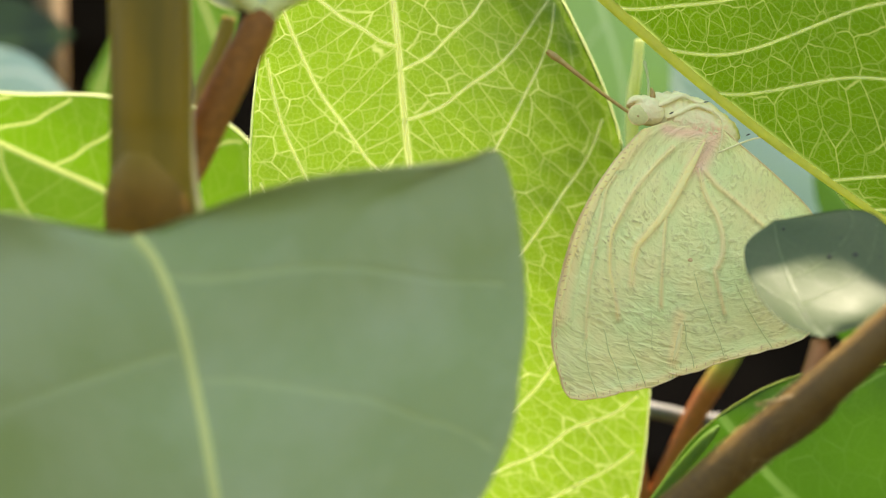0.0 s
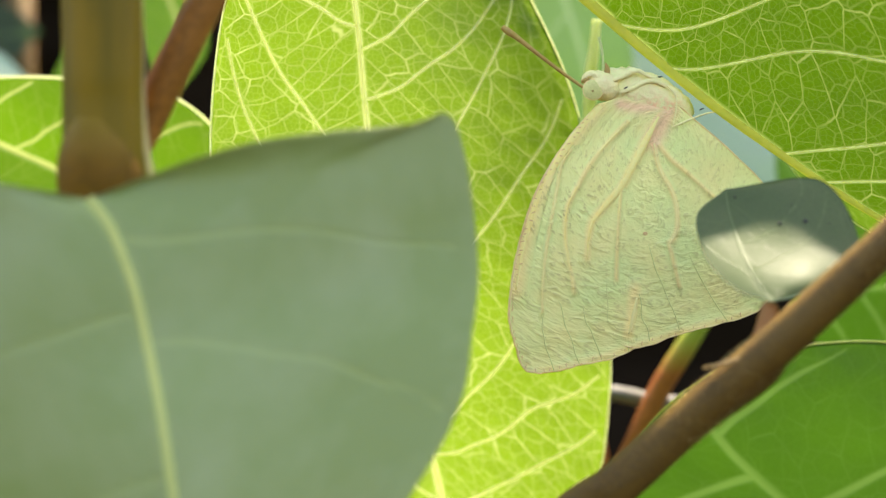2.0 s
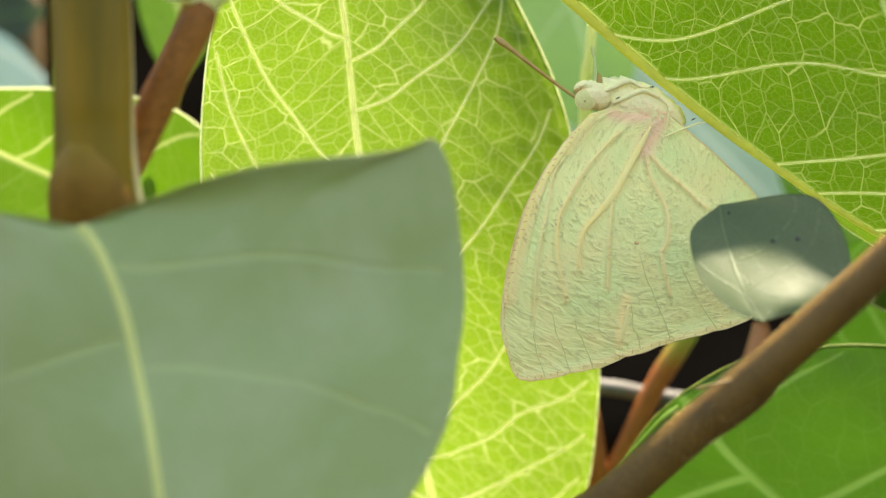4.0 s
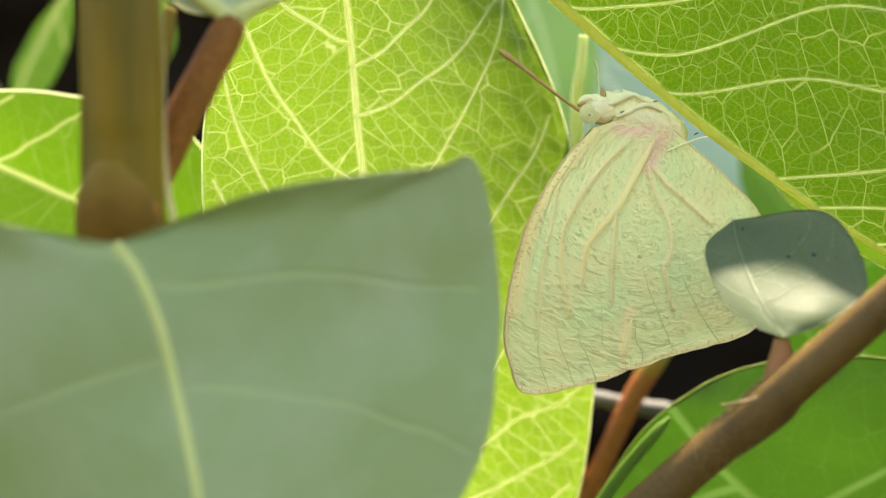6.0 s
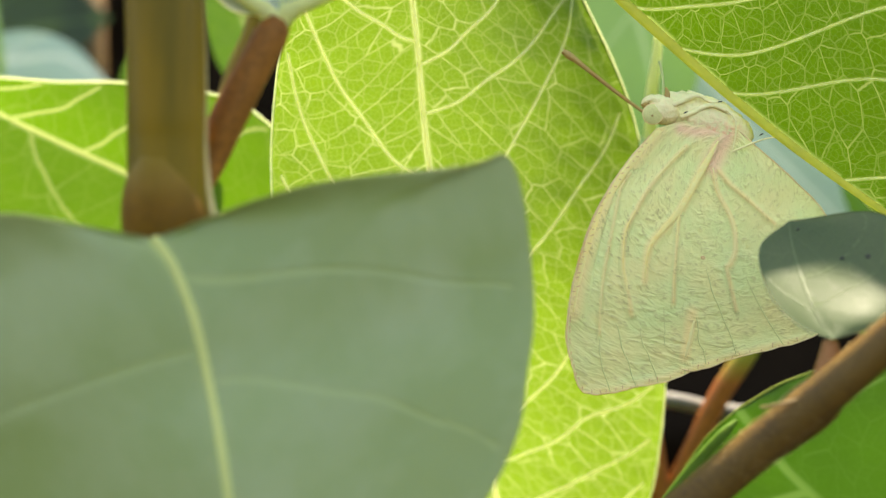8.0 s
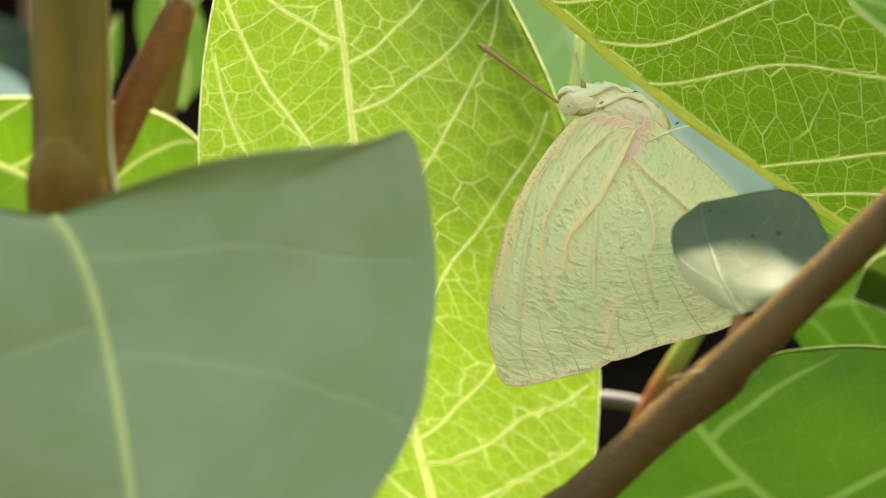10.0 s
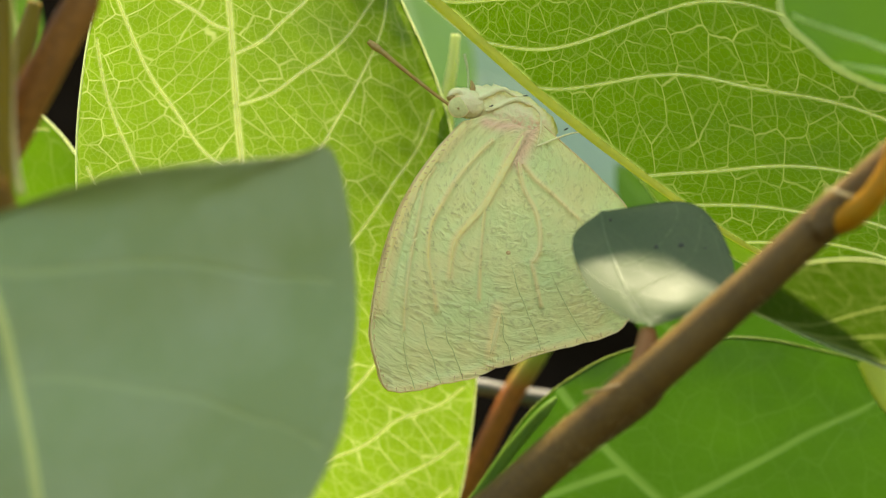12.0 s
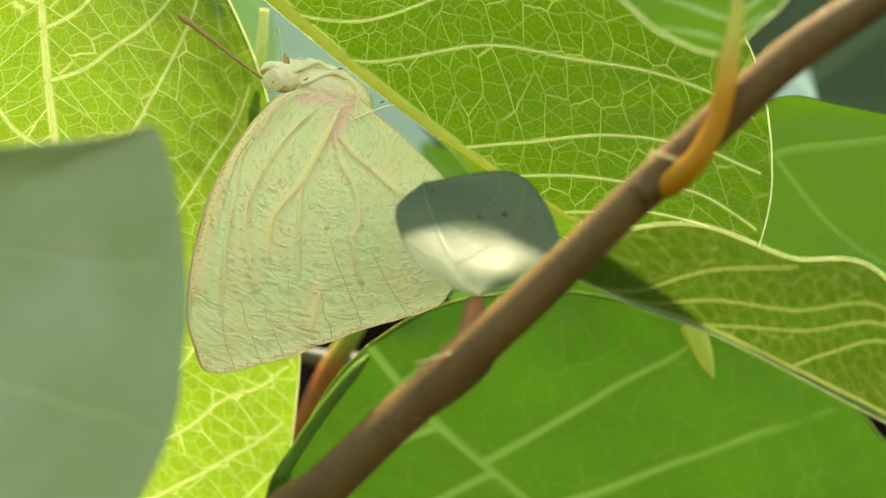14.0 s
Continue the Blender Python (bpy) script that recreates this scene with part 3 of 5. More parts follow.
orange_stalk = tube("leaf_stalk", [(56.1, 172.8, 2.0), (57.0, 170.7, 2.8), (58.5, 168.8, 4.9), (59.9, 167.9, 8.1), (60.7, 167.3, 11.6), (61.0, 166.9, 14.6), (61.5, 166.4, 18.4), (61.9, 165.8, 23.7)], [1.3, 1.35, 1.2, 1.1, 1.08, 1.05, 0.75, 0.5], PETIOLE, shrub, "orange curved leaf stalk turning yellow-green at its top", seg=18, rings=60, rough=0.05)
stalk_leaf = leaf(shrub, "green fig leaf on an orange stalk",
     [(61.1, 167.2, 14.6), (61.4, 166.9, 17.3), (61.8, 166.3, 21.5), (62.2, 165.6, 28.5), (62.6, 164.8, 38.6)],
     [(61.1, 167.2, 14.6), (57.5, 168.3, 15.5), (52.5, 168.8, 18.5), (49.2, 168.8, 25.0), (62.6, 164.8, 38.6)],
     [(61.1, 167.2, 14.6), (63.5, 166.3, 17.2), (66.6, 165.6, 20.1), (71.4, 164.4, 27.6), (62.6, 164.8, 38.6)],
     LEAF_MID, RIB, [(0.03, 0.42, -1, 0.9), (0.03, 0.42, 1, 0.9), (0.3, 0.65, 1), (0.3, 0.65, -1)], rib_r=(0.7, 0.4), vein_r=0.5, cell=3.0, rim=0.16)

leaf(shrub, "backlit yellow-green fig leaf seen from below, with a thick midrib",
     [(9.6, 218.6, 40.7), (18.6, 216.4, 31.5), (25.1, 214.7, 25.3), (31.5, 213.1, 19.4), (38.0, 211.5, 13.8), (44.4, 209.9, 8.8), (50.9, 208.2, 4.0), (58.0, 206.4, -0.6), (67.1, 204.1, -4.9), (76.8, 201.7, -8.4)],
     [(9.7, 219.1, 40.8), (18.5, 227.2, 33.2), (25.9, 229.5, 27.5), (34.7, 235.5, 22.0), (43.3, 237.5, 15.9), (50.4, 235.7, 9.9), (53.8, 230.7, 4.5), (59.4, 221.0, -1.3), (67.7, 209.7, -6.4), (76.6, 201.2, -8.4)],
     # unseen upper margin, shaped so its shadow edge crosses the small waxy leaf
     [(9.6, 218.6, 40.7), (20.3, 212.3, 42.1), (30.0, 207.2, 42.7), (43.2, 204.4, 38.0), (59.0, 198.6, 42.0), (71.2, 197.3, 28.4), (77.5, 196.7, 17.3), (79.8, 197.2, 5.5), (78.7, 198.6, -3.7), (76.6, 201.2, -8.4)],
     LEAF_PERCH, RIB, [(0.05, 0.25, 1), (0.138, 0.431, 1, 0.85), (0.236, 0.6, 1, 0.85), (0.342, 0.724, 1, 0.85), (0.573, 0.787, 1, 0.9), (0.653, 0.867, 1, 0.9), (0.76, 0.92, 1)],
     rib_r=(0.98, 0.26), proud=0.85, vein_r=0.2, belly=(0, 1.0), ripple=0.4, main=RIB_YELLOW, ns=420, nq=120, cell=2.7)

tube("leaf_stalk", [*[(9.6, 218.6, 40.7), (5.2, 219.7, 49.2)], (-13.5, 190.0, 52.6), (-26.3, 171.0, 39.8)], [1.0, 1.1, 1.2, 1.3], GREEN_STALK, shrub, "green leaf stalk", seg=10, rings=40)
leaf(shrub, "folded backlit green fig leaf with an arched margin",
     [(51.7, 185.9, -7.5), (59.3, 184.0, -10.6), (65.7, 182.3, -13.1), (73.8, 180.3, -17.2), (83.6, 177.8, -22.4), (94.7, 175.0, -28.9)],
     [(51.7, 185.9, -7.5), (59.1, 184.0, -11.0), (65.5, 182.4, -13.5), (73.7, 180.3, -17.8), (83.4, 177.9, -23.2), (94.7, 175.0, -28.9)],
     [(51.7, 185.9, -7.5), (53.7, 180.7, -3.0), (61.4, 176.2, -1.9), (70.9, 173.8, -5.4), (80.5, 171.3, -8.0), (94.7, 175.0, -28.9)],
     LEAF_FOLD, RIB_LOW, [(0.02, 0.62, 1, 0.9), (0.12, 0.93, 1, 0.9), (0.36, 0.965, 1, 0.9), (0.6, 0.98, 1)], rib_r=(0.35, 0.22), vein_r=0.14, belly=(0, 0.4), ripple=0.4, ns=300, nq=110, lift=0, rim=0.08, rim_material=RIB, cell=2.2)
tube("leaf_bud", [(63.9, 183.8, -12.3), (64.7, 183.6, -14.5), (65.5, 183.4, -16.8), (66.1, 183.3, -18.4)], [1.5, 1.3, 0.85, 0.2], BUD, shrub, "pale green pointed bud", seg=12, rings=20, flat=0.5)

# ---- rear fig shrub ----
rear = thing("fig_shrub", (40, 262, -1000), label="fig shrub behind, with bright backlit leaves and a red twig", category="shrub")
back_leaf = leaf(rear, "large bright backlit fig leaf with a net of pale veins",
     [(7.7, 252.0, -56.8), (5.1, 244.0, -37.9), (1.7, 237.0, -22.9), (-2.1, 227.5, -2.8), (-4.4, 224.0, 12.2), (-5.7, 220.5, 26.7), (-7.5, 217.0, 40.8), (-9.8, 213.0, 58.3)],
     [(7.7, 252.0, -56.8), (-7.3, 245.0, -42.8), (-17.9, 236.0, -23.9), (-22.8, 227.0, -5.7), (-24.1, 222.0, 9.2), (-22.2, 217.0, 24.9), (-17.1, 212.0, 41.2), (-9.8, 213.0, 58.3)],
     [(7.7, 252.0, -56.8), (24.0, 247.0, -42.4), (27.6, 238.5, -21.2), (25.7, 234.0, -2.9), (23.0, 232.0, 15.0), (16.6, 229.5, 30.0), (6.3, 224.0, 45.8), (-9.8, 213.0, 58.3)],
     LEAF_BRIGHT, RIB, [(0.08, 0.2, 1), (0.15, 0.25, 1), (0.215, 0.30, 1), (0.25, 0.42, 1), (0.35, 0.59, 1), (0.47, 0.735, 1), (0.61, 0.745, 1, 1.4), (0.67, 0.81, 1), (0.78, 0.9, 1), (0.86, 0.95, 1),
      (0.06, 0.22, -1), (0.15, 0.4, -1, 1.3), (0.25, 0.56, -1, 1.3), (0.35, 0.7, -1, 1.4), (0.52, 0.77, -1), (0.70, 0.80, -1), (0.8, 0.91, -1)],
     rib_r=(0.6, 0.36), vein_r=0.2, belly=(-0.6, 1.8), ripple=0.3, rim=0.14, ns=460, nq=100, cell=3.3)
tube("leaf_stalk", [(7.7, 252.0, -56.8), (14, 256, -90), (24, 260, -170), (27, 262, -290)], [0.7, 0.9, 1.0, 1.2], GREEN_STALK, rear, "green leaf stalk", seg=10, rings=30)
left_leaf = leaf(rear, "bright green fig leaf behind the main stem",
     [(-94.6, 247.0, 31.5), (-77.3, 247.0, 22.9), (-61.6, 247.0, 15.4), (-46.7, 247.0, 8.6), (-30.2, 247.0, 0.9), (-11.3, 247.0, -9.3)],
     [(-94.6, 247.0, 31.5), (-90.1, 252.0, 14.5), (-77.3, 252.0, 0.1), (-53.2, 252.0, -13.5), (-30.8, 252.0, -19.2), (-11.3, 247.0, -9.3)],
     [(-94.6, 247.0, 31.5), (-74.5, 243.0, 24.0), (-59.0, 243.0, 21.9), (-44.4, 243.0, 21.3), (-27.4, 243.0, 16.2), (-11.3, 247.0, -9.3)],
     LEAF_LEFT, RIB_LOW, [(0.2, 0.4, 1), (0.36, 0.52, 1), (0.5, 0.66, 1), (0.64, 0.8, 1), (0.0, 0.62, -1), (0.4, 0.75, -1)], rib_r=(0.5, 0.4), vein_r=0.2, belly=(0.5, 0.5), cell=5.0, lift=0, rim=0.2, rim_material=RIB)
low_leaf = leaf(rear, "large smooth green fig leaf in front of dark shade",
     [(37.4, 232.0, -21.8), (41.3, 232.4, -26.7), (44.9, 232.8, -30.9), (50.7, 233.4, -36.2), (57.9, 234.0, -42.2), (69.3, 235.4, -53.3), (87.0, 239.0, -79.9)],
     [(37.4, 232.0, -21.8), (33.1, 233.0, -26.1), (28.7, 234.0, -33.2), (24.2, 235.0, -41.3), (26.5, 236.5, -52.8), (43.7, 238.5, -72.5), (87.0, 239.0, -79.9)],
     [(37.4, 232.0, -21.8), (44.0, 232.0, -18.0), (52.0, 231.6, -15.8), (62.7, 230.6, -15.2), (72.5, 230.0, -16.8), (84.4, 229.6, -19.8), (96.9, 229.2, -24.6), (109.1, 229.6, -36.1), (115.5, 231.0, -48.6), (87.0, 239.0, -79.9)],
     LEAF_LOW, RIB_LOW, [(0.2, 0.3, 1), (0.56, 0.57, 1, 0.9), (0.72, 0.735, 1, 0.9), (0.4, 0.5, -1), (0.6, 0.7, -1)], rib_r=(0.62, 0.5), vein_r=0.62, belly=(0, 0.2), rim=0.13, rim_material=RIB_LOW, lift=0, cell=5.0)
leaf(rear, "green fig leaf low behind the twig",
     [(57.3, 263.0, -11.1), (65.7, 263.0, -8.9), (76.3, 262.0, -8.5), (88.9, 260.0, -9.6), (103.8, 257.0, -13.2)],
     [(57.3, 263.0, -11.1), (63.6, 264.0, -18.9), (74.1, 264.0, -24.7), (88.9, 262.0, -24.7), (103.8, 257.0, -13.2)],
     [(57.3, 263.0, -11.1), (63.6, 262.0, -4.2), (75.2, 260.0, 1.1), (90.0, 258.0, 0.5), (103.8, 257.0, -13.2)],
     LEAF_LOW, RIB_LOW, [(0.08, 0.4, 1), (0.3, 0.6, 1), (0.08, 0.4, -1), (0.3, 0.6, -1)], rib_r=(0.5, 0.3), vein_r=0.35, lift=0, cell=4.5)
leaf(rear, "green fig leaf at the edge of the shade",
     [(70.9, 214.0, -2.8), (78.5, 212.0, 2.4), (86.1, 210.1, 7.4), (95.0, 207.8, 8.7), (107.3, 204.7, 9.8), (118.9, 201.7, 9.9)],
     [(71.2, 214.9, -2.8), (78.0, 213.2, -11.4), (86.9, 211.0, -16.5), (95.1, 208.9, -16.6), (107.6, 205.7, -10.4), (119.5, 202.6, 10.0)],
     [(70.7, 213.6, -2.8), (79.8, 211.3, 10.8), (87.0, 209.4, 14.5), (94.2, 207.6, 13.3), (104.4, 205.0, 11.2), (118.7, 201.3, 9.9)],
     LEAF_MID, RIB_LOW, [(0.03, 0.8, -1), (0.4, 0.85, -1)], rib_r=(0.5, 0.4), vein_r=0.35, lift=0)
leaf(rear, "pale blue-green leaf with the sky's reflection in its colour",
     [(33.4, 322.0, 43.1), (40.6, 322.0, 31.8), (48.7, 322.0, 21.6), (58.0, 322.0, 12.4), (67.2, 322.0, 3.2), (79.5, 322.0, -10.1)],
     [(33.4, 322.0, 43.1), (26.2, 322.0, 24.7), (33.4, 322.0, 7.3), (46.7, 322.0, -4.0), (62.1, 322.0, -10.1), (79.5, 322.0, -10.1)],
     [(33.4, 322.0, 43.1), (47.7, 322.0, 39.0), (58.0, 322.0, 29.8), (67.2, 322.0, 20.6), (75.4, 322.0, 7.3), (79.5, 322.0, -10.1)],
     LEAF_PALE_SHEEN, RIB_MINT, [(0.2, 0.45, 1), (0.4, 0.65, -1)], rib_r=(0.5, 0.3), vein_r=0.25, lift=0)
leaf(rear, "soft green leaf in half shade",
     [(21.4, 312.0, 55.7), (26.4, 312.0, 45.7), (29.9, 312.0, 35.8), (31.9, 312.0, 26.9), (32.3, 312.0, 16.0)],
     [(21.4, 312.0, 55.7), (15.5, 312.0, 43.8), (16.5, 312.0, 31.8), (22.4, 312.0, 21.9), (32.3, 312.0, 16.0)],
     [(21.4, 312.0, 55.7), (33.3, 312.0, 46.7), (38.8, 312.0, 36.8), (39.3, 312.0, 25.9), (32.3, 312.0, 16.0)],
     LEAF_SOFT, RIB_MINT, [(0.2, 0.45, 1), (0.4, 0.65, -1)], rib_r=(0.5, 0.3), vein_r=0.25, lift=0)
leaf(rear, "green fig leaf in half shade behind the wings",
     [(63.4, 304.0, 15.1), (68.3, 304.0, 8.8), (73.1, 304.0, 3.0), (77.9, 304.0, -3.8), (84.7, 304.0, -12.5)],
     [(63.4, 304.0, 15.1), (64.0, 304.0, 7.8), (68.3, 304.0, -0.9), (76.0, 304.0, -7.6), (84.7, 304.0, -12.5)],
     [(63.4, 304.0, 15.1), (72.1, 304.0, 12.7), (79.9, 304.0, 4.9), (84.7, 304.0, -2.8), (84.7, 304.0, -12.5)],
     LEAF_MID, RIB_LOW, [(0.2, 0.45, 1), (0.4, 0.65, -1)], rib_r=(0.4, 0.3), vein_r=0.3, lift=0)
tube("leaf_stalk", [(26.1, 236.0, 27.8), (25.8, 236.0, 24.1), (25.2, 236.0, 19.6), (25.1, 236.0, 10.6)], [0.65, 0.75, 0.9, 0.9], STALK_PALE, rear, "pale green leaf stalk", seg=10, rings=24)
tube("red_twig", [(40, 262, -1002), (24, 262, -300), *[(25.9, 262.0, -48.0), (30.0, 262.0, -40.0), (33.4, 262.0, -32.4), (37.8, 262.0, -23.2), (41.3, 262.0, -17.6), (45.5, 262.0, -11.0)]], [4.5, 3, 1.7, 1.65, 1.6, 1.6, 1.6, 1.3], RED_TWIG, rear, "red-brown twig turning green at its top", seg=16, rings=120, rough=0.05, origin=(37.8, 262.0, -23.2))
low_shoot = tube("green_shoot", [(25.0, 230.0, -38.6), (27.9, 230.0, -34.1), (31.2, 230.0, -29.6), (35.0, 230.0, -25.2), (37.0, 230.5, -23.2)], [0.85, 0.9, 0.9, 0.8, 0.3], SHOOT, rear, "yellow-green shoot beside the red twig", seg=12, rings=40)
tube("bud_scale", [(31.5, 266.7, -40.5), (34.0, 266.5, -39.8), (36.6, 266.2, -40.1), (39.4, 265.8, -39.5)], [0.6, 1.3, 1.0, 0.2], RIB_RED, rear, "dry red bud scale", seg=10, rings=20, rough=0.4)
low_twig = tube("grey_twig", [(26.5, 264.0, -23.6), (32.4, 264.0, -24.2), (37.6, 264.0, -25.4), (43.6, 264.0, -26.3)], [1.25, 1.2, 1.25, 1.5], BARK_GREY, rear, "short pale grey twig", seg=12, rings=30, rough=0.1)

# ---- distant shrub ----
far = thing("shrub", (-80, 400, -1000), label="out-of-focus shrub with dark and pale leaves in the shade", category="shrub")
tube("stem", [(-80, 400, -1002), (-82, 395, -300), (-85, 385, 60)], [8, 6, 3], BARK_TWIG, far, seg=12, rings=24)
leaf(far, "pale blue-green leaf, sky sheen in its colour",
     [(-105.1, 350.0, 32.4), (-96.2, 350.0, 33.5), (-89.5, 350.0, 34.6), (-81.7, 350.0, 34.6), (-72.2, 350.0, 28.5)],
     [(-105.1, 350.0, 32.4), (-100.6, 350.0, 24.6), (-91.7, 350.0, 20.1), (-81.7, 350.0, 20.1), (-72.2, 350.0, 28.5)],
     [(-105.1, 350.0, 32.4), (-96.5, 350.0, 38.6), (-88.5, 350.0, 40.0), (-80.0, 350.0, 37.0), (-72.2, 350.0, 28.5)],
     LEAF_SKY_SHEEN, RIB_MINT, [(0.3, 0.6, 1)], rib_r=(0.5, 0.4), lift=0)
leaf(far, "soft green narrow leaf behind the stem",
     [(-53.3, 320.0, 44.9), (-56.9, 320.0, 38.8), (-59.4, 320.0, 33.7), (-61.5, 320.0, 29.6), (-64.5, 320.0, 21.5)],
     [(-53.3, 320.0, 44.9), (-59.4, 320.0, 38.3), (-62.3, 320.0, 33.2), (-64.3, 320.0, 28.6), (-64.5, 320.0, 21.5)],
     [(-53.3, 320.0, 44.9), (-53.3, 320.0, 37.8), (-54.9, 320.0, 31.6), (-58.4, 320.0, 25.5), (-64.5, 320.0, 21.5)],
     LEAF_LEFT, RIB_LOW, [(0.2, 0.45, 1)], rib_r=(0.5, 0.3), lift=0)
leaf(far, "pale green upright leaf beside the blue-green one",
     [(-93.3, 327.0, 62.4), (-94.2, 326.8, 49.8), (-93.6, 326.7, 39.3), (-92.4, 326.6, 31.0), (-89.7, 326.4, 20.5)],
     [(-93.3, 327.0, 62.4), (-101.5, 326.8, 49.8), (-101.4, 326.6, 37.2), (-97.1, 326.4, 26.7), (-89.7, 326.4, 20.5)],
     [(-93.3, 327.0, 62.4), (-90.0, 326.9, 48.8), (-88.3, 326.7, 37.3), (-87.5, 326.5, 27.8), (-89.7, 326.4, 20.5)],
     LEAF_SOFT, RIB_MINT, [(0.2, 0.45, 1)], rib_r=(0.5, 0.3), lift=0)
leaf(far, "green leaf glimpsed between stem and twig",
     [(-43.3, 300.0, 53.5), (-41.4, 300.0, 44.0), (-39.0, 300.0, 37.3), (-37.6, 300.0, 31.6), (-38.5, 300.0, 24.9)],
     [(-43.3, 300.0, 53.5), (-46.2, 300.0, 42.1), (-45.2, 300.0, 34.4), (-42.4, 300.0, 27.8), (-38.5, 300.0, 24.9)],
     [(-43.3, 300.0, 53.5), (-36.6, 300.0, 44.9), (-34.3, 300.0, 38.3), (-33.8, 300.0, 31.6), (-38.5, 300.0, 24.9)],
     LEAF_LEFT, RIB_LOW, [(0.2, 0.45, 1)], rib_r=(0.5, 0.3), lift=0)
tube("branch", [(-36.8, 255.0, 1.7), (-35.2, 255.0, 14.7), (-33.4, 255.0, 23.6), (-31.8, 255.0, 28.5), (-30.7, 255.0, 33.3)], [3.0, 2.6, 2.0, 1.5, 1.0], BARK_NODE, far, "reddish-brown branch in shade", seg=14, rings=30, rough=0.08)
leaf(far, "pale leaf at the edge of the shade, sky light in its colour",
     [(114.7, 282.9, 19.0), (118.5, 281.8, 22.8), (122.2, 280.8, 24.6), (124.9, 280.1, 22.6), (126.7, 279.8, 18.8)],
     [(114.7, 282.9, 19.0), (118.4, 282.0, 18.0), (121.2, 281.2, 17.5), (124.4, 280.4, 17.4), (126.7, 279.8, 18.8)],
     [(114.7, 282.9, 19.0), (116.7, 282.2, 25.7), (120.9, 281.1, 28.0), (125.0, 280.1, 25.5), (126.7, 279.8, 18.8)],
     LEAF_SKY_SHEEN, RIB_MINT, [], rib_r=(0.4, 0.3), lift=0)
# the leaf's darkness is in its colour, nothing shades it here
leaf(far, "dark green leaf with deep shade in its colour",
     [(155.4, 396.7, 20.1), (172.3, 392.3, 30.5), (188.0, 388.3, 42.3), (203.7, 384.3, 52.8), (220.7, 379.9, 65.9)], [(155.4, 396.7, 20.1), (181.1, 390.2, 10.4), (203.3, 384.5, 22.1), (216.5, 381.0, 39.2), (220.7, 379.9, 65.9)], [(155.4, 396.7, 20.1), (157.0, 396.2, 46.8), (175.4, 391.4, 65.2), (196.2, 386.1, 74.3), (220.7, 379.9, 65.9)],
     LEAF_SHADE_TONE, RIB_MINT, [(0.3, 0.6, 1), (0.3, 0.6, -1)], rib_r=(0.8, 0.4), lift=0)
leaf(far, "dark green leaf with deep shade in its colour",
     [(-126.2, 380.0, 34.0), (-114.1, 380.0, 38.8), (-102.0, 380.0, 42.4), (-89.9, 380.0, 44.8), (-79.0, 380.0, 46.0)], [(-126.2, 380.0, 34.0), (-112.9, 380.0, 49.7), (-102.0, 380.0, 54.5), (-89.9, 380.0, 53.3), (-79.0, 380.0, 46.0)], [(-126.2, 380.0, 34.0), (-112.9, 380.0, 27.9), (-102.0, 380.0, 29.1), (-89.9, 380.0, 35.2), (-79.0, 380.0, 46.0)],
     LEAF_SHADE_TONE, RIB_MINT, [(0.3, 0.6, 1), (0.3, 0.6, -1)], rib_r=(0.8, 0.4), lift=0)

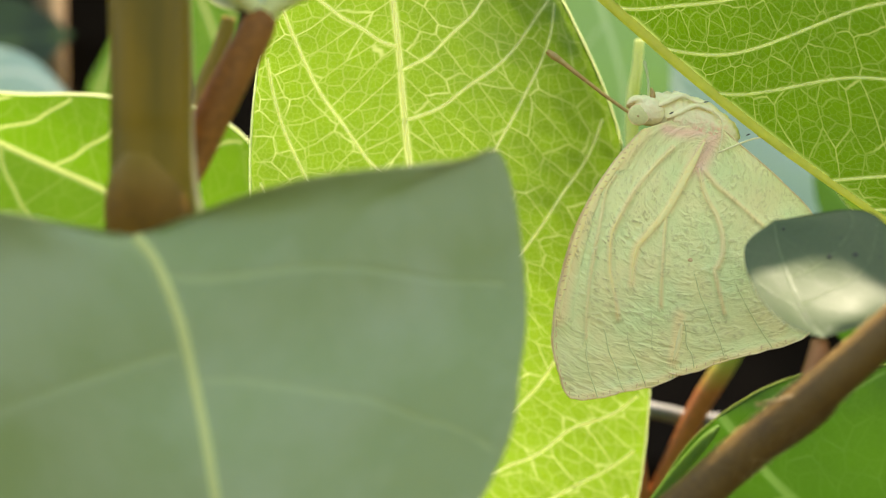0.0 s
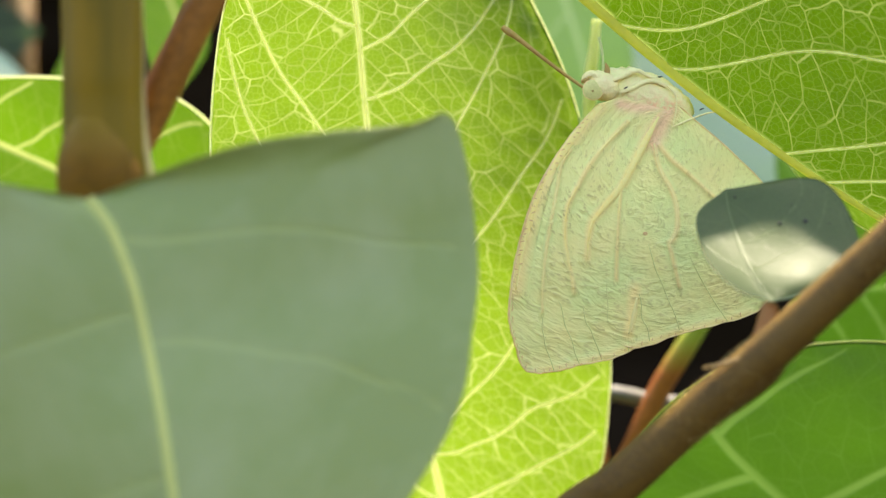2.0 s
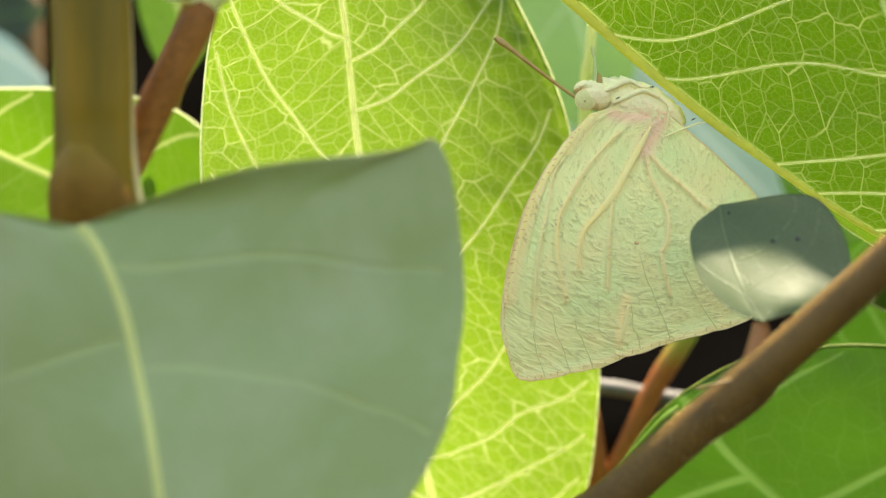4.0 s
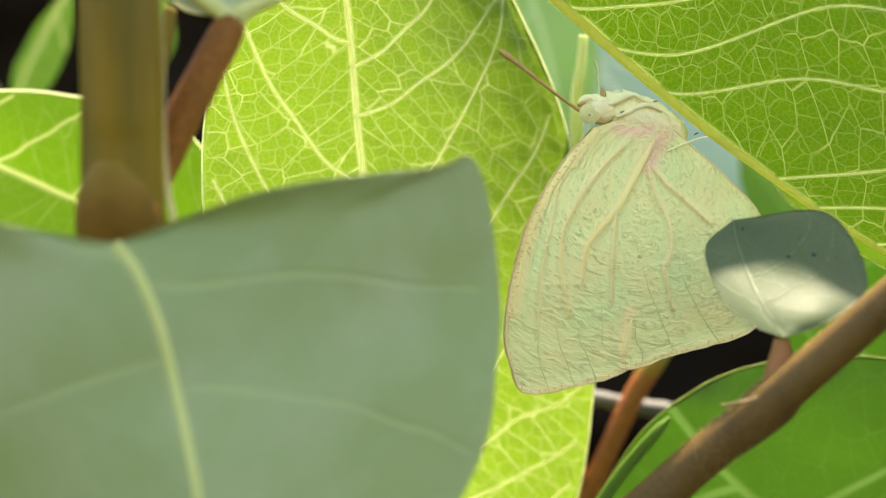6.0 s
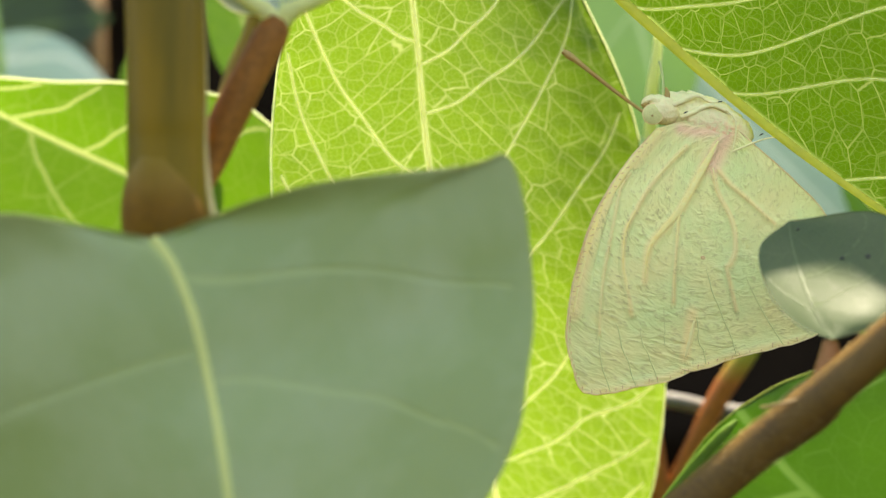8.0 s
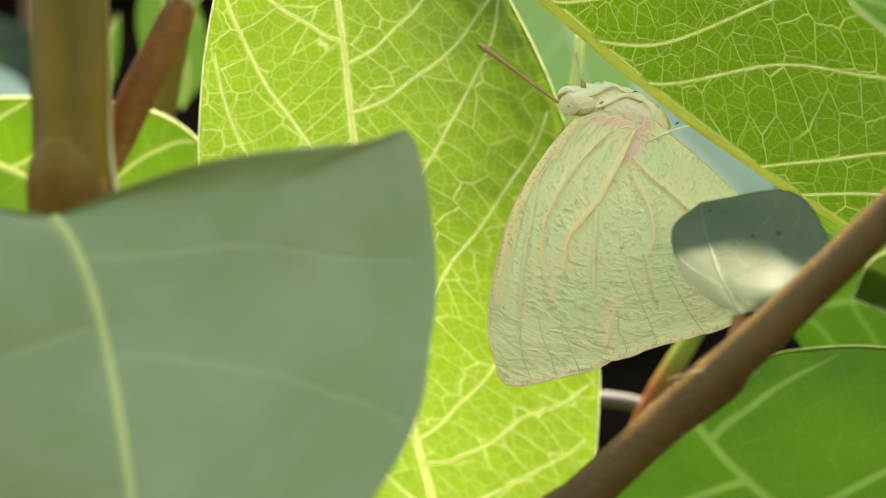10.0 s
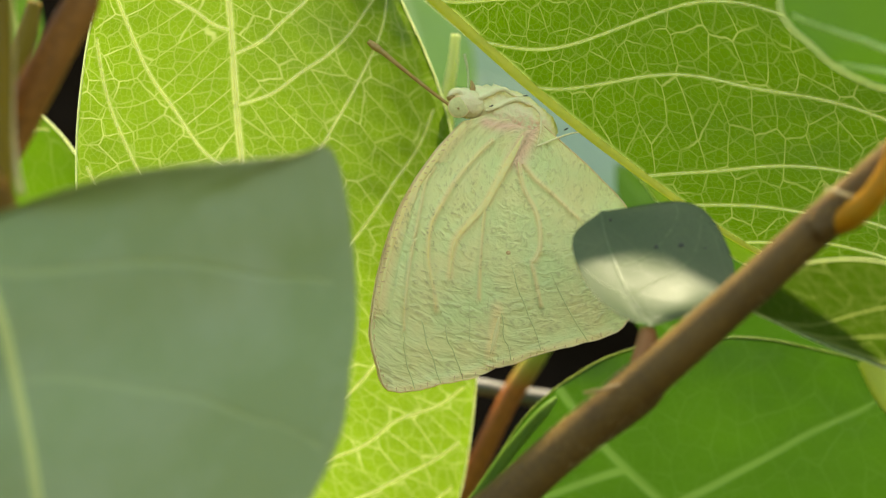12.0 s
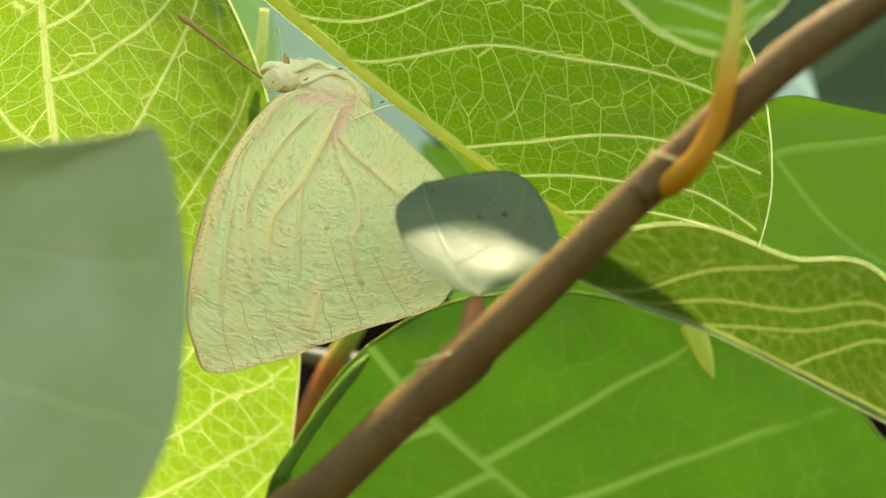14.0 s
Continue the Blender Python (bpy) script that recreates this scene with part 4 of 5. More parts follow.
# ---- butterfly ----
def wing_material(name):
    m, nt, bsdf, out = nodes_of(name)
    uv = add(nt, "TexCoord").outputs["UV"]
    fan = nt.nodes.new("ShaderNodeUVMap")
    fan.uv_map = "fan"
    wrinkle = add(nt, "TexNoise", Vector=add(nt, "Mapping", Vector=fan.outputs[0], Scale=(4.6, 10.5, 1.0)).outputs[0], Scale=1.0, Detail=2.0, Roughness=0.5, Distortion=0.9)
    fine = add(nt, "TexNoise", Vector=add(nt, "Mapping", Vector=fan.outputs[0], Scale=(11.0, 24.0, 1.0)).outputs[0], Scale=1.0, Detail=2.0, Roughness=0.6, Distortion=0.5)
    broken = ramp(nt, add(nt, "TexNoise", Vector=fan.outputs[0], Scale=3.2, Detail=2.0).outputs[0], 0.38, 0.62, 0.25, 1.0)
    streak = add(nt, "Math", i0=ramp(nt, wrinkle.outputs[0], 0.32, 0.68), i1=broken)
    streak.operation = "MULTIPLY"
    edge = add(nt, "Math", i0=ramp(nt, wrinkle.outputs[0], 0.54, 0.60), i1=ramp(nt, wrinkle.outputs[0], 0.60, 0.68, 1.0, 0.0))
    edge.operation = "MULTIPLY"
    torn = add(nt, "Math", i0=edge.outputs[0], i1=ramp(nt, fine.outputs[0], 0.42, 0.58))
    torn.operation = "MULTIPLY"
    tick = torn.outputs[0]
    relief = add(nt, "Math", i0=streak.outputs[0], i1=ramp(nt, fine.outputs[0], 0.3, 0.7, 0.0, 0.22))
    relief.operation = "ADD"
    patch = ramp(nt, add(nt, "TexNoise", Vector=uv, Scale=1.4, Detail=3.0).outputs[0], 0.35, 0.65, 0.0, 0.6)
    cream = add(nt, "Attribute")
    cream.attribute_name = "cream"
    rows = add(nt, "Attribute")
    rows.attribute_name = "rows"
    both = add(nt, "Math", i0=patch, i1=cream.outputs["Fac"])
    both.operation = "MAXIMUM"
    base = mixed(nt, both.outputs[0], (0.80, 0.835, 0.31), (1.0, 0.79, 0.30))
    share = ramp(nt, rows.outputs["Fac"], 0.0, 1.0, 0.34, 0.75)
    weak = add(nt, "Math", i0=tick, i1=share)
    weak.operation = "MULTIPLY"
    mark = add(nt, "Attribute")
    mark.attribute_name = "pink"
    base = mixed(nt, mark.outputs["Fac"], base, (1.0, 0.64, 0.34))
    col = mixed(nt, weak.outputs[0], base, (0.46, 0.33, 0.10))
    nt.links.new(col, bsdf.inputs["Base Color"])
    bsdf.inputs["Roughness"].default_value = 0.6
    ridge = add(nt, "Math", i0=relief.outputs[0], i1=0.5, i2=cream.outputs["Fac"])
    ridge.operation = "MULTIPLY_ADD"
    b = add(nt, "Bump", Strength=0.55, Distance=0.0007, Height=ridge.outputs[0])
    nt.links.new(b.outputs[0], bsdf.inputs["Normal"])
    tr = add(nt, "BsdfTranslucent", Color=col)
    mix = add(nt, "MixShader", i0=0.012, i1=bsdf.outputs[0], i2=tr.outputs[0])
    nt.links.new(mix.outputs[0], out.inputs[0])
    return m


WING = wing_material("wing_scales")
WING_VEIN = soft_material("wing_vein", (1.0, 0.80, 0.32), (0.95, 0.83, 0.34), rough=0.6)
COSTA = soft_material("costa_cream", (1.0, 0.78, 0.25), (0.98, 0.85, 0.32), scale=10, rough=0.6)
WING_LINE = soft_material("wing_line", (0.72, 0.70, 0.26), (0.62, 0.60, 0.2), rough=0.7)
WING_RIM = soft_material("wing_rim", (0.82, 0.52, 0.22), (0.95, 0.74, 0.34), scale=9, rough=0.7)
WING_EDGE = soft_material("wing_edge", (0.62, 0.30, 0.10), (0.86, 0.62, 0.26), scale=14, rough=0.7)
FUR = soft_material("body_fur", (0.94, 0.88, 0.42), (0.96, 0.80, 0.40), scale=10, rough=0.9, bump=0.9, gloss=0.1, tint=(1.0, 0.55, 0.30))
EYE = soft_material("eye_green", (0.74, 0.70, 0.27), (0.62, 0.58, 0.22), scale=20, rough=0.6, gloss=0.15)
ANTENNA = soft_material("antenna", (0.40, 0.22, 0.05), (0.46, 0.32, 0.08), scale=12, rough=0.5)

butterfly = thing("butterfly", (29.4, 212.0, 13.6), label="pale green butterfly with closed wings hanging from a leaf midrib", category="butterfly")


def nearness(verts, lines):
    """How near each point lies to the lines, from 0 to 1; lines: (points, half width)."""
    pts = [(p, w) for line, w in lines for p in run(line, 60)]
    tree = KDTree(len(pts))
    for i, (p, w) in enumerate(pts):
        tree.insert((p[0], 0, p[2]), i)
    tree.balance()
    value = []
    for p in verts:
        _, i, dist = tree.find((p[0], 0, p[2]))
        value.append(math.exp(-(dist / pts[i][1]) ** 2))
    return value


def wing(name, label, root, rim, shift, belly, veins, outer=(0, 1), parent=butterfly, n=240, rings=50):
    """A wing as a fan from its root to a closed margin; shift: along y; veins: (share of the margin, inner and outer radius)."""
    c = v3(root) + (0, shift, 0)
    loop = rim + [rim[0]]

    def at(a, r):
        e = spline(loop, a % 1.0) + (0, shift, 0)
        p = c + (e - c) * r * (1 + 0.006 * r * r * noise.noise((a * 70, 2.0, 0.5)))
        return p + v3((0, -1, 0)) * (belly * math.sin(math.pi * min(r, 1) * 0.9) + 0.18 * noise.noise((p[0] * 0.25, p[2] * 0.25, 4.2)))

    verts, uvs, faces = [c], [(0.1 * c[0], 0.1 * c[2])], []
    for k in range(n):
        for j in range(1, rings + 1):
            p = at(k / n, j / rings)
            verts.append(p)
            uvs.append((0.1 * p[0], 0.1 * p[2]))
    for k in range(n):
        m = (k + 1) % n
        faces.append((0, 1 + k * rings, 1 + m * rings))
        for j in range(rings - 1):
            faces.append((1 + k * rings + j, 1 + k * rings + j + 1, 1 + m * rings + j + 1, 1 + m * rings + j))
    ob = part(name, verts, faces, WING, parent, label, c, uvs)
    rays = []
    for p in verts:
        d = p - c
        r = 0.1 * math.hypot(d[0], d[2])
        rays.append((2.0 * math.atan2(d[0], -d[2]) * min(1.0, 0.15 + r / 1.3), r))
    index = np.zeros(len(ob.data.loops), int)
    ob.data.loops.foreach_get("vertex_index", index)
    ob.data.uv_layers.new(name="fan").data.foreach_set("uv", np.array(rays)[index].ravel())
    for key, lines in (("cream", CREAM), ("rows", ROWS), ("pink", PINK)):
        ob.data.attributes.new(key, "FLOAT", "POINT").data.foreach_set("value", nearness(verts, lines))
    for a, r0, r1 in veins:
        tube("wing_vein", [at(a, r0 + (r1 - r0) * k / 9) + (0, -0.02, 0) for k in range(10)], [0.03 + 0.004 * k for k in range(10)], WING_LINE, ob, seg=6, rings=20)
    tube("wing_margin", [at(outer[0] + (outer[1] - outer[0]) * k / 80, 1.0) for k in range(81)], [0.03] + [0.08] * 79 + [0.03], WING_RIM, ob, "brown wing margin", seg=6, rings=160)
    return ob


MAIN_VEIN = [(31.2, 212.0, 12.8), (29.7, 212.0, 10.0), (28.1, 212.0, 7.0), (26.6, 212.0, 4.3), (24.7, 212.0, 2.1), (23.2, 212.0, 0.2), (22.7, 212.0, -1.9), (22.5, 212.0, -4.2)]
FORK_VEIN = [(26.6, 212.0, 4.1), (26.3, 212.0, 0.2), (26.1, 212.0, -3.3), (26.0, 212.0, -6.8)]
FRONT_EDGE = [(24.2, 212.2, 14.1), (20.8, 212.2, 10.1), (17.1, 212.2, 4.1), (15.0, 212.2, -2.4), (13.9, 212.2, -8.0)]
INNER_VEIN = [(27.4, 212.1, 12.1), (25.0, 212.1, 9.6), (22.9, 212.1, 7.0), (21.5, 212.1, 4.6), (20.2, 212.1, 2.0), (19.9, 212.1, -0.7), (20.0, 212.1, -3.0), (20.6, 212.1, -6.0), (20.9, 212.1, -8.1)]
OUTER_VEIN = [(20.6, 212.1, 8.8), (19.5, 212.1, 7.0), (18.9, 212.1, 4.0), (18.2, 212.1, 0.2), (17.6, 212.1, -3.3), (17.2, 212.1, -7.2), (17.1, 212.1, -10.8)]
SIDE_VEIN = [(30.6, 212.0, 9.6), (31.2, 212.0, 6.7), (32.6, 212.0, 4.1), (33.3, 212.0, 2.0), (33.4, 212.0, -0.4), (33.0, 212.0, -1.7), (32.4, 212.0, -2.6)]
SIDE_TAIL = [(32.4, 212.0, -2.6), (32.9, 212.0, -4.8), (33.6, 212.0, -7.7)]
TOP_VEIN = [(31.2, 212.1, 9.4), (32.7, 212.1, 7.6), (35.1, 212.1, 5.6), (38.1, 212.1, 2.9)]
FOLDS = [[(17.0, 212.0, -10.8), (17.3, 212.0, -13.5), (18.5, 212.0, -17.6)], [(19.1, 212.0, -9.3), (20.0, 212.0, -12.6), (21.5, 212.0, -17.2)],
         [(21.9, 212.0, -9.9), (22.8, 212.0, -13.0), (24.2, 212.0, -16.4)], [(26.4, 212.0, -13.0), (27.0, 212.0, -14.3), (27.5, 212.0, -15.3)],
         [(28.7, 212.0, -8.4), (29.1, 212.0, -10.8), (29.9, 212.0, -13.9)], [(29.8, 212.0, -2.5), (31.4, 212.0, -7.3), (33.8, 212.0, -13.0)],
         [(34.7, 212.0, -3.8), (37.0, 212.0, -8.0), (39.2, 212.0, -11.8)], [(24.8, 212.0, -6.0), (25.0, 212.0, -9.1), (24.9, 212.0, -12.1)]]
CREAM = [(MAIN_VEIN, 0.75), (FORK_VEIN, 0.3), (FRONT_EDGE, 1.3), (INNER_VEIN, 0.45), (OUTER_VEIN, 0.28), (SIDE_VEIN, 0.42), (SIDE_TAIL, 0.3), (TOP_VEIN, 0.4), ([(15.6, 212.0, -17.9), (21.3, 212.0, -17.1), (28.4, 212.0, -14.9), (34.8, 212.0, -13.0), (42.1, 212.0, -11.1)], 0.8), ([(28.3, 212.0, -8.0), (27.8, 212.0, -10.7), (27.4, 212.0, -13.4)], 1.0)]
PINK = [([(26.7, 212.0, 14.3), (28.0, 212.0, 14.0), (29.7, 212.0, 13.9), (31.2, 212.0, 14.2)], 0.8), ([(32.6, 212.0, 13.8), (31.6, 212.0, 11.9), (30.5, 212.0, 9.8)], 1.1)]
ROWS = [([(23.2, 212.0, 7.5), (20.8, 212.0, 3.3), (19.3, 212.0, -0.6), (19.7, 212.0, -5.3)], 0.9), ([(26.2, 212.0, 7.5), (22.7, 212.0, 3.0), (20.6, 212.0, 0.1)], 0.6), ([(20.6, 212.0, 9.5), (17.3, 212.0, 3.8), (15.4, 212.0, -1.3)], 0.6)]
FORE = [(24.0, 212.3, 14.4), (20.3, 212.3, 10.1), (16.6, 212.3, 4.0), (14.4, 212.3, -2.6), (13.2, 212.3, -9.7), (13.8, 212.3, -14.4), (15.7, 212.3, -17.9), (21.3, 212.3, -17.1), (28.4, 212.3, -14.9), (34.2, 212.3, -8.0), (34.8, 212.3, 2.8), (33.1, 212.3, 12.9), (28.4, 212.3, 15.3)]
HIND = [(27.4, 212.2, 14.5), (21.7, 212.2, 9.1), (19.7, 212.2, 2.1), (20.5, 212.2, -6.0), (24.0, 212.2, -12.2), (28.1, 212.2, -15.0), (34.8, 212.2, -13.0), (42.1, 212.2, -11.1), (44.9, 212.2, -8.0), (45.8, 212.2, -2.0), (44.3, 212.2, 3.8), (40.2, 212.2, 8.3), (35.9, 212.2, 12.1), (32.3, 212.2, 14.8)]
fore_root, hind_root = (29.1, 212.2, 12.1), (31.4, 212.1, 12.1)
front_wing = wing("forewing", "pale green forewing with a brown margin", fore_root, FORE, 0.0, 0.1, [], (0.02, 0.7))
wing("forewing", "pale green forewing with a brown margin", fore_root, FORE, 2.4, -0.3, [])
hindwing = wing("hindwing", "pale yellow-green hindwing with fine brown ticks", hind_root, HIND, 0.0, 0.12, [], (0.34, 0.9))
wing("hindwing", "pale yellow-green hindwing with fine brown ticks", hind_root, HIND, 3.4, -0.5, [])
tube("wing_vein", MAIN_VEIN, [0.08, 0.4, 0.42, 0.38, 0.3, 0.24, 0.18, 0.06], COSTA, hindwing, "thick pale wing vein", seg=12, rings=50, flat=0.25)
tube("wing_vein", FORK_VEIN, [0.12, 0.1, 0.08, 0.03], COSTA, hindwing, "cream wing vein", seg=8, rings=24, flat=0.28)
tube("wing_vein", SIDE_VEIN, [0.06, 0.1, 0.13, 0.17, 0.2, 0.14, 0.06], WING_VEIN, hindwing, seg=8, rings=36, flat=0.28)
tube("wing_vein", SIDE_TAIL, [0.08, 0.06, 0.03], WING_VEIN, hindwing, seg=8, rings=16, flat=0.28)
tube("wing_vein", TOP_VEIN, [0.08, 0.13, 0.13, 0.06], COSTA, hindwing, "cream wing vein", seg=8, rings=20, flat=0.28)
tube("wing_vein", INNER_VEIN, [0.1, 0.14, 0.14, 0.13, 0.12, 0.12, 0.12, 0.14, 0.03], COSTA, hindwing, "cream wing vein", seg=8, rings=40, flat=0.28)
tube("wing_vein", OUTER_VEIN, [0.04, 0.08, 0.08, 0.07, 0.06, 0.05, 0.02], WING_VEIN, front_wing, seg=8, rings=36, flat=0.28)
for line in FOLDS:
    lie = [on_blade(hindwing if q[0] > 28.2 else front_wing, q, (-1.8, -3.1, 1.6)) for q in run(line, 7)]
    tube("wing_fold", [q + (0, -0.03, 0) for q in lie], [0.02, 0.05, 0.06, 0.06, 0.06, 0.06, 0.05], WING_LINE, hindwing if line[0][0] > 28.2 else front_wing, "fine fold line", seg=6, rings=20)
tube("costa", FRONT_EDGE, [0.4, 0.4, 0.32, 0.22, 0.1], COSTA, front_wing, "orange-cream leading edge", seg=10, rings=40, flat=0.2)
tube("wing_vein", [(28.5, 212.1, -9.0), (28.1, 212.1, -11.1), (27.5, 212.1, -13.4)], [0.1, 0.3, 0.1], WING_VEIN, hindwing, "pale crease near the wing margin", seg=8, rings=14, flat=0.5)


def blob(name, centre, axis, long, wide, material, label="", rough=0.06, parent=butterfly, deep=None, fine=4):
    """A rounded body part along axis; deep: its half thickness towards the viewer."""
    bm = bmesh.new()
    bmesh.ops.create_icosphere(bm, subdivisions=fine, radius=1)
    x = v3(axis) / np.linalg.norm(axis)
    y = v3((0, 1, 0)) - x * x[1] if abs(x[1]) < 0.9 else v3((1, 0, 0))
    y /= np.linalg.norm(y)
    z = np.cross(x, y)
    vs = []
    for v in bm.verts:
        k = 1 + rough * noise.noise(v.co * 5) + rough * 0.6 * noise.noise(v.co * 14)
        vs.append(v3(centre) + k * (v.co.x * long * x + v.co.y * (deep or wide) * y + v.co.z * wide * z))
    fs = [tuple(q.index for q in f.verts) for f in bm.faces]
    bm.free()
    return part(name, vs, fs, material, parent, label, centre)


ticks = random.Random(3)
for line, count in (([(15.9, 211.9, -17.6), (21.3, 211.9, -16.8), (28.4, 211.9, -14.7), (34.8, 211.9, -12.7), (41.8, 211.9, -10.9)], 24), ([(13.6, 212.1, -8.0), (13.5, 212.1, -10.7), (13.9, 212.1, -14.1), (15.2, 212.1, -17.2)], 12)):
    for k in range(count):
        spot = spline(line, (k + ticks.uniform(0.2, 0.8)) / count) + v3((0, -0.12, ticks.uniform(-0.25, 0.1)))
        blob("edge_tick", spot, (ticks.uniform(-0.4, 0.4), 0, 1), ticks.uniform(0.15, 0.32), 0.06, WING_EDGE, "tiny brown tick", 0.1, hindwing, deep=0.06, fine=2)
for k in range(26):
    spot = spline(FRONT_EDGE, 0.1 + 0.034 * k) + v3((ticks.uniform(-0.4, 0.1), -0.1, ticks.uniform(-0.2, 0.2)))
    blob("edge_tick", spot, (1, 0, ticks.uniform(-0.2, 0.5)), ticks.uniform(0.12, 0.3), 0.07, WING_EDGE, "tiny brown tick", 0.1, front_wing, deep=0.06, fine=2)

body_dir = v3((34.9, 212.6, 12.1)) - v3((24.1, 212.6, 16.8))
thorax = blob("thorax", (30.1, 213.6, 15.4), body_dir, 5.9, 2.7, FUR, "pale cream furry thorax", 0.12, deep=1.7)
blob("abdomen", (35.8, 213.9, 8.1), v3((39.0, 213.0, 2.8)) - v3((32.2, 213.0, 12.9)), 6.0, 1.0, FUR, "pale abdomen between the wings")
head = blob("head", (24.5, 213.0, 16.6), body_dir, 2.2, 1.75, FUR, "pale furry head", 0.06)
blob("eye", (23.3, 211.7, 16.0), (0, -1, 0), 0.45, 1.3, EYE, "pale green compound eye", 0.01, head)
ring = [v3((23.3, 211.6, 16.0)) + (1.22 * math.cos(k * 0.3927), 0, 1.22 * math.sin(k * 0.3927)) for k in range(17)]
tube("eye_rim", ring, [0.07] * 17, WING_RIM, head, "pinkish rim of the eye", seg=7, rings=50)
blob("eye_spot", (23.2, 211.1, 15.8), (0, -1, 0), 0.1, 0.14, ANTENNA, "dark spot in the eye", 0.0, head)
blob("face", (22.4, 212.0, 17.2), (1, 0, 0.6), 0.55, 0.4, ANTENNA, "red-brown face", 0.15, head)
tube("palp", [(24.1, 212.0, 17.5), (23.2, 212.0, 17.9), (22.4, 212.0, 17.6), (22.0, 212.0, 16.9)], [0.55, 0.5, 0.4, 0.15], FUR, head, "short pale palp", seg=8, rings=16)
tube("palp", [(24.9, 212.6, 17.5), (25.1, 212.6, 18.5), (24.9, 212.6, 19.3)], [0.4, 0.35, 0.12], ANTENNA, head, "short brown palp", seg=8, rings=14)
for ob in butterfly.children:
    if ob.name.split(".")[0] == "thorax":
        ob.data.attributes.new("pink", "FLOAT", "POINT").data.foreach_set("value", nearness([PLACE[ob.name] + v3(v.co) * 1000 for v in ob.data.vertices], PINK))
tube("antenna", [(22.4, 211.8, 16.1), (19.6, 211.8, 18.1), (16.6, 211.8, 20.4), (14.2, 211.8, 22.3), (13.2, 211.8, 23.0), (12.4, 211.8, 23.6)], [0.2, 0.22, 0.25, 0.34, 0.46, 0.3], ANTENNA, butterfly, "red-brown clubbed antenna", seg=8, rings=36)
tube("antenna", [(24.6, 213.6, 17.3), (24.7, 213.6, 19.1), (24.6, 213.6, 20.8), (24.2, 213.6, 22.6)], [0.18, 0.16, 0.16, 0.2], RIB_DULL, butterfly, "pale thin second antenna", seg=8, rings=20)
LEGS = (([(25.2, 212.0, 16.9), (26.8, 212.0, 17.6), (28.7, 212.0, 18.3), (30.2, 212.0, 17.5), (31.5, 212.0, 17.6)], (0.25, 0.36, 0.30, 0.18, 0.07)), ([(26.7, 212.0, 15.6), (28.0, 212.0, 16.2), (30.3, 212.0, 17.1), (32.2, 212.0, 16.4)], (0.22, 0.32, 0.32, 0.22)),
        ([(32.2, 211.9, 16.5), (33.2, 211.9, 15.4), (33.3, 211.9, 13.7), (32.9, 211.9, 11.7)], (0.14, 0.13, 0.11, 0.07)), ([(32.8, 211.6, 11.5), (34.7, 211.6, 12.3), (36.9, 211.6, 13.1), (39.2, 211.6, 13.5), (42.0, 211.6, 14.3)], (0.10, 0.12, 0.10, 0.07, 0.04)))
for line, radii in LEGS:
    tube("leg", line, radii, FUR, butterfly, "thin pale leg", seg=10, rings=24)
blob("wing_spot", (29.5, 211.9, -1.3), (1, 0, 0), 0.28, 0.22, WING_EDGE, "small brown ring mark", 0.1, hindwing, deep=0.12)
for spot, way in (((31.3, 211.4, 17.5), (1, 0, 0.1)), ((36.3, 211.4, 13.6), (1, 0, 0.5)), ((27.2, 211.5, 16.2), (1, 0, 0.5))):
    blob("claw", spot, way, 0.3, 0.08, SPECK, "small dark claw", 0.1)


SWAY = [    # the large backlit leaf in the breeze: seconds, millimetres across and up
    (0.0, 0.00, 0.00),
    (0.5, 0.57, -0.42),
    (1.0, 1.54, -0.43),
    (1.5, 1.03, -0.02),
    (2.0, 0.29, -0.23),
    (4.5, -0.48, -0.78),
    (5.0, 0.04, -0.45),
    (5.5, 0.42, -0.17),
    (6.0, 0.17, 0.05),
    (6.5, 0.59, -0.13),
    (7.0, -0.63, 0.12),
    (7.5, 0.52, -0.47),
    (8.0, -0.08, 0.37),
    (8.5, 1.18, 0.08),
    (9.0, 0.10, 0.34),
    (11.5, 1.90, 0.21),
    (12.0, 1.90, 0.49),
    (12.5, 1.51, 0.68),
    (13.0, 1.45, -0.28),
    (13.5, 4.04, 0.58),
    (14.0, 2.72, 0.65),
]


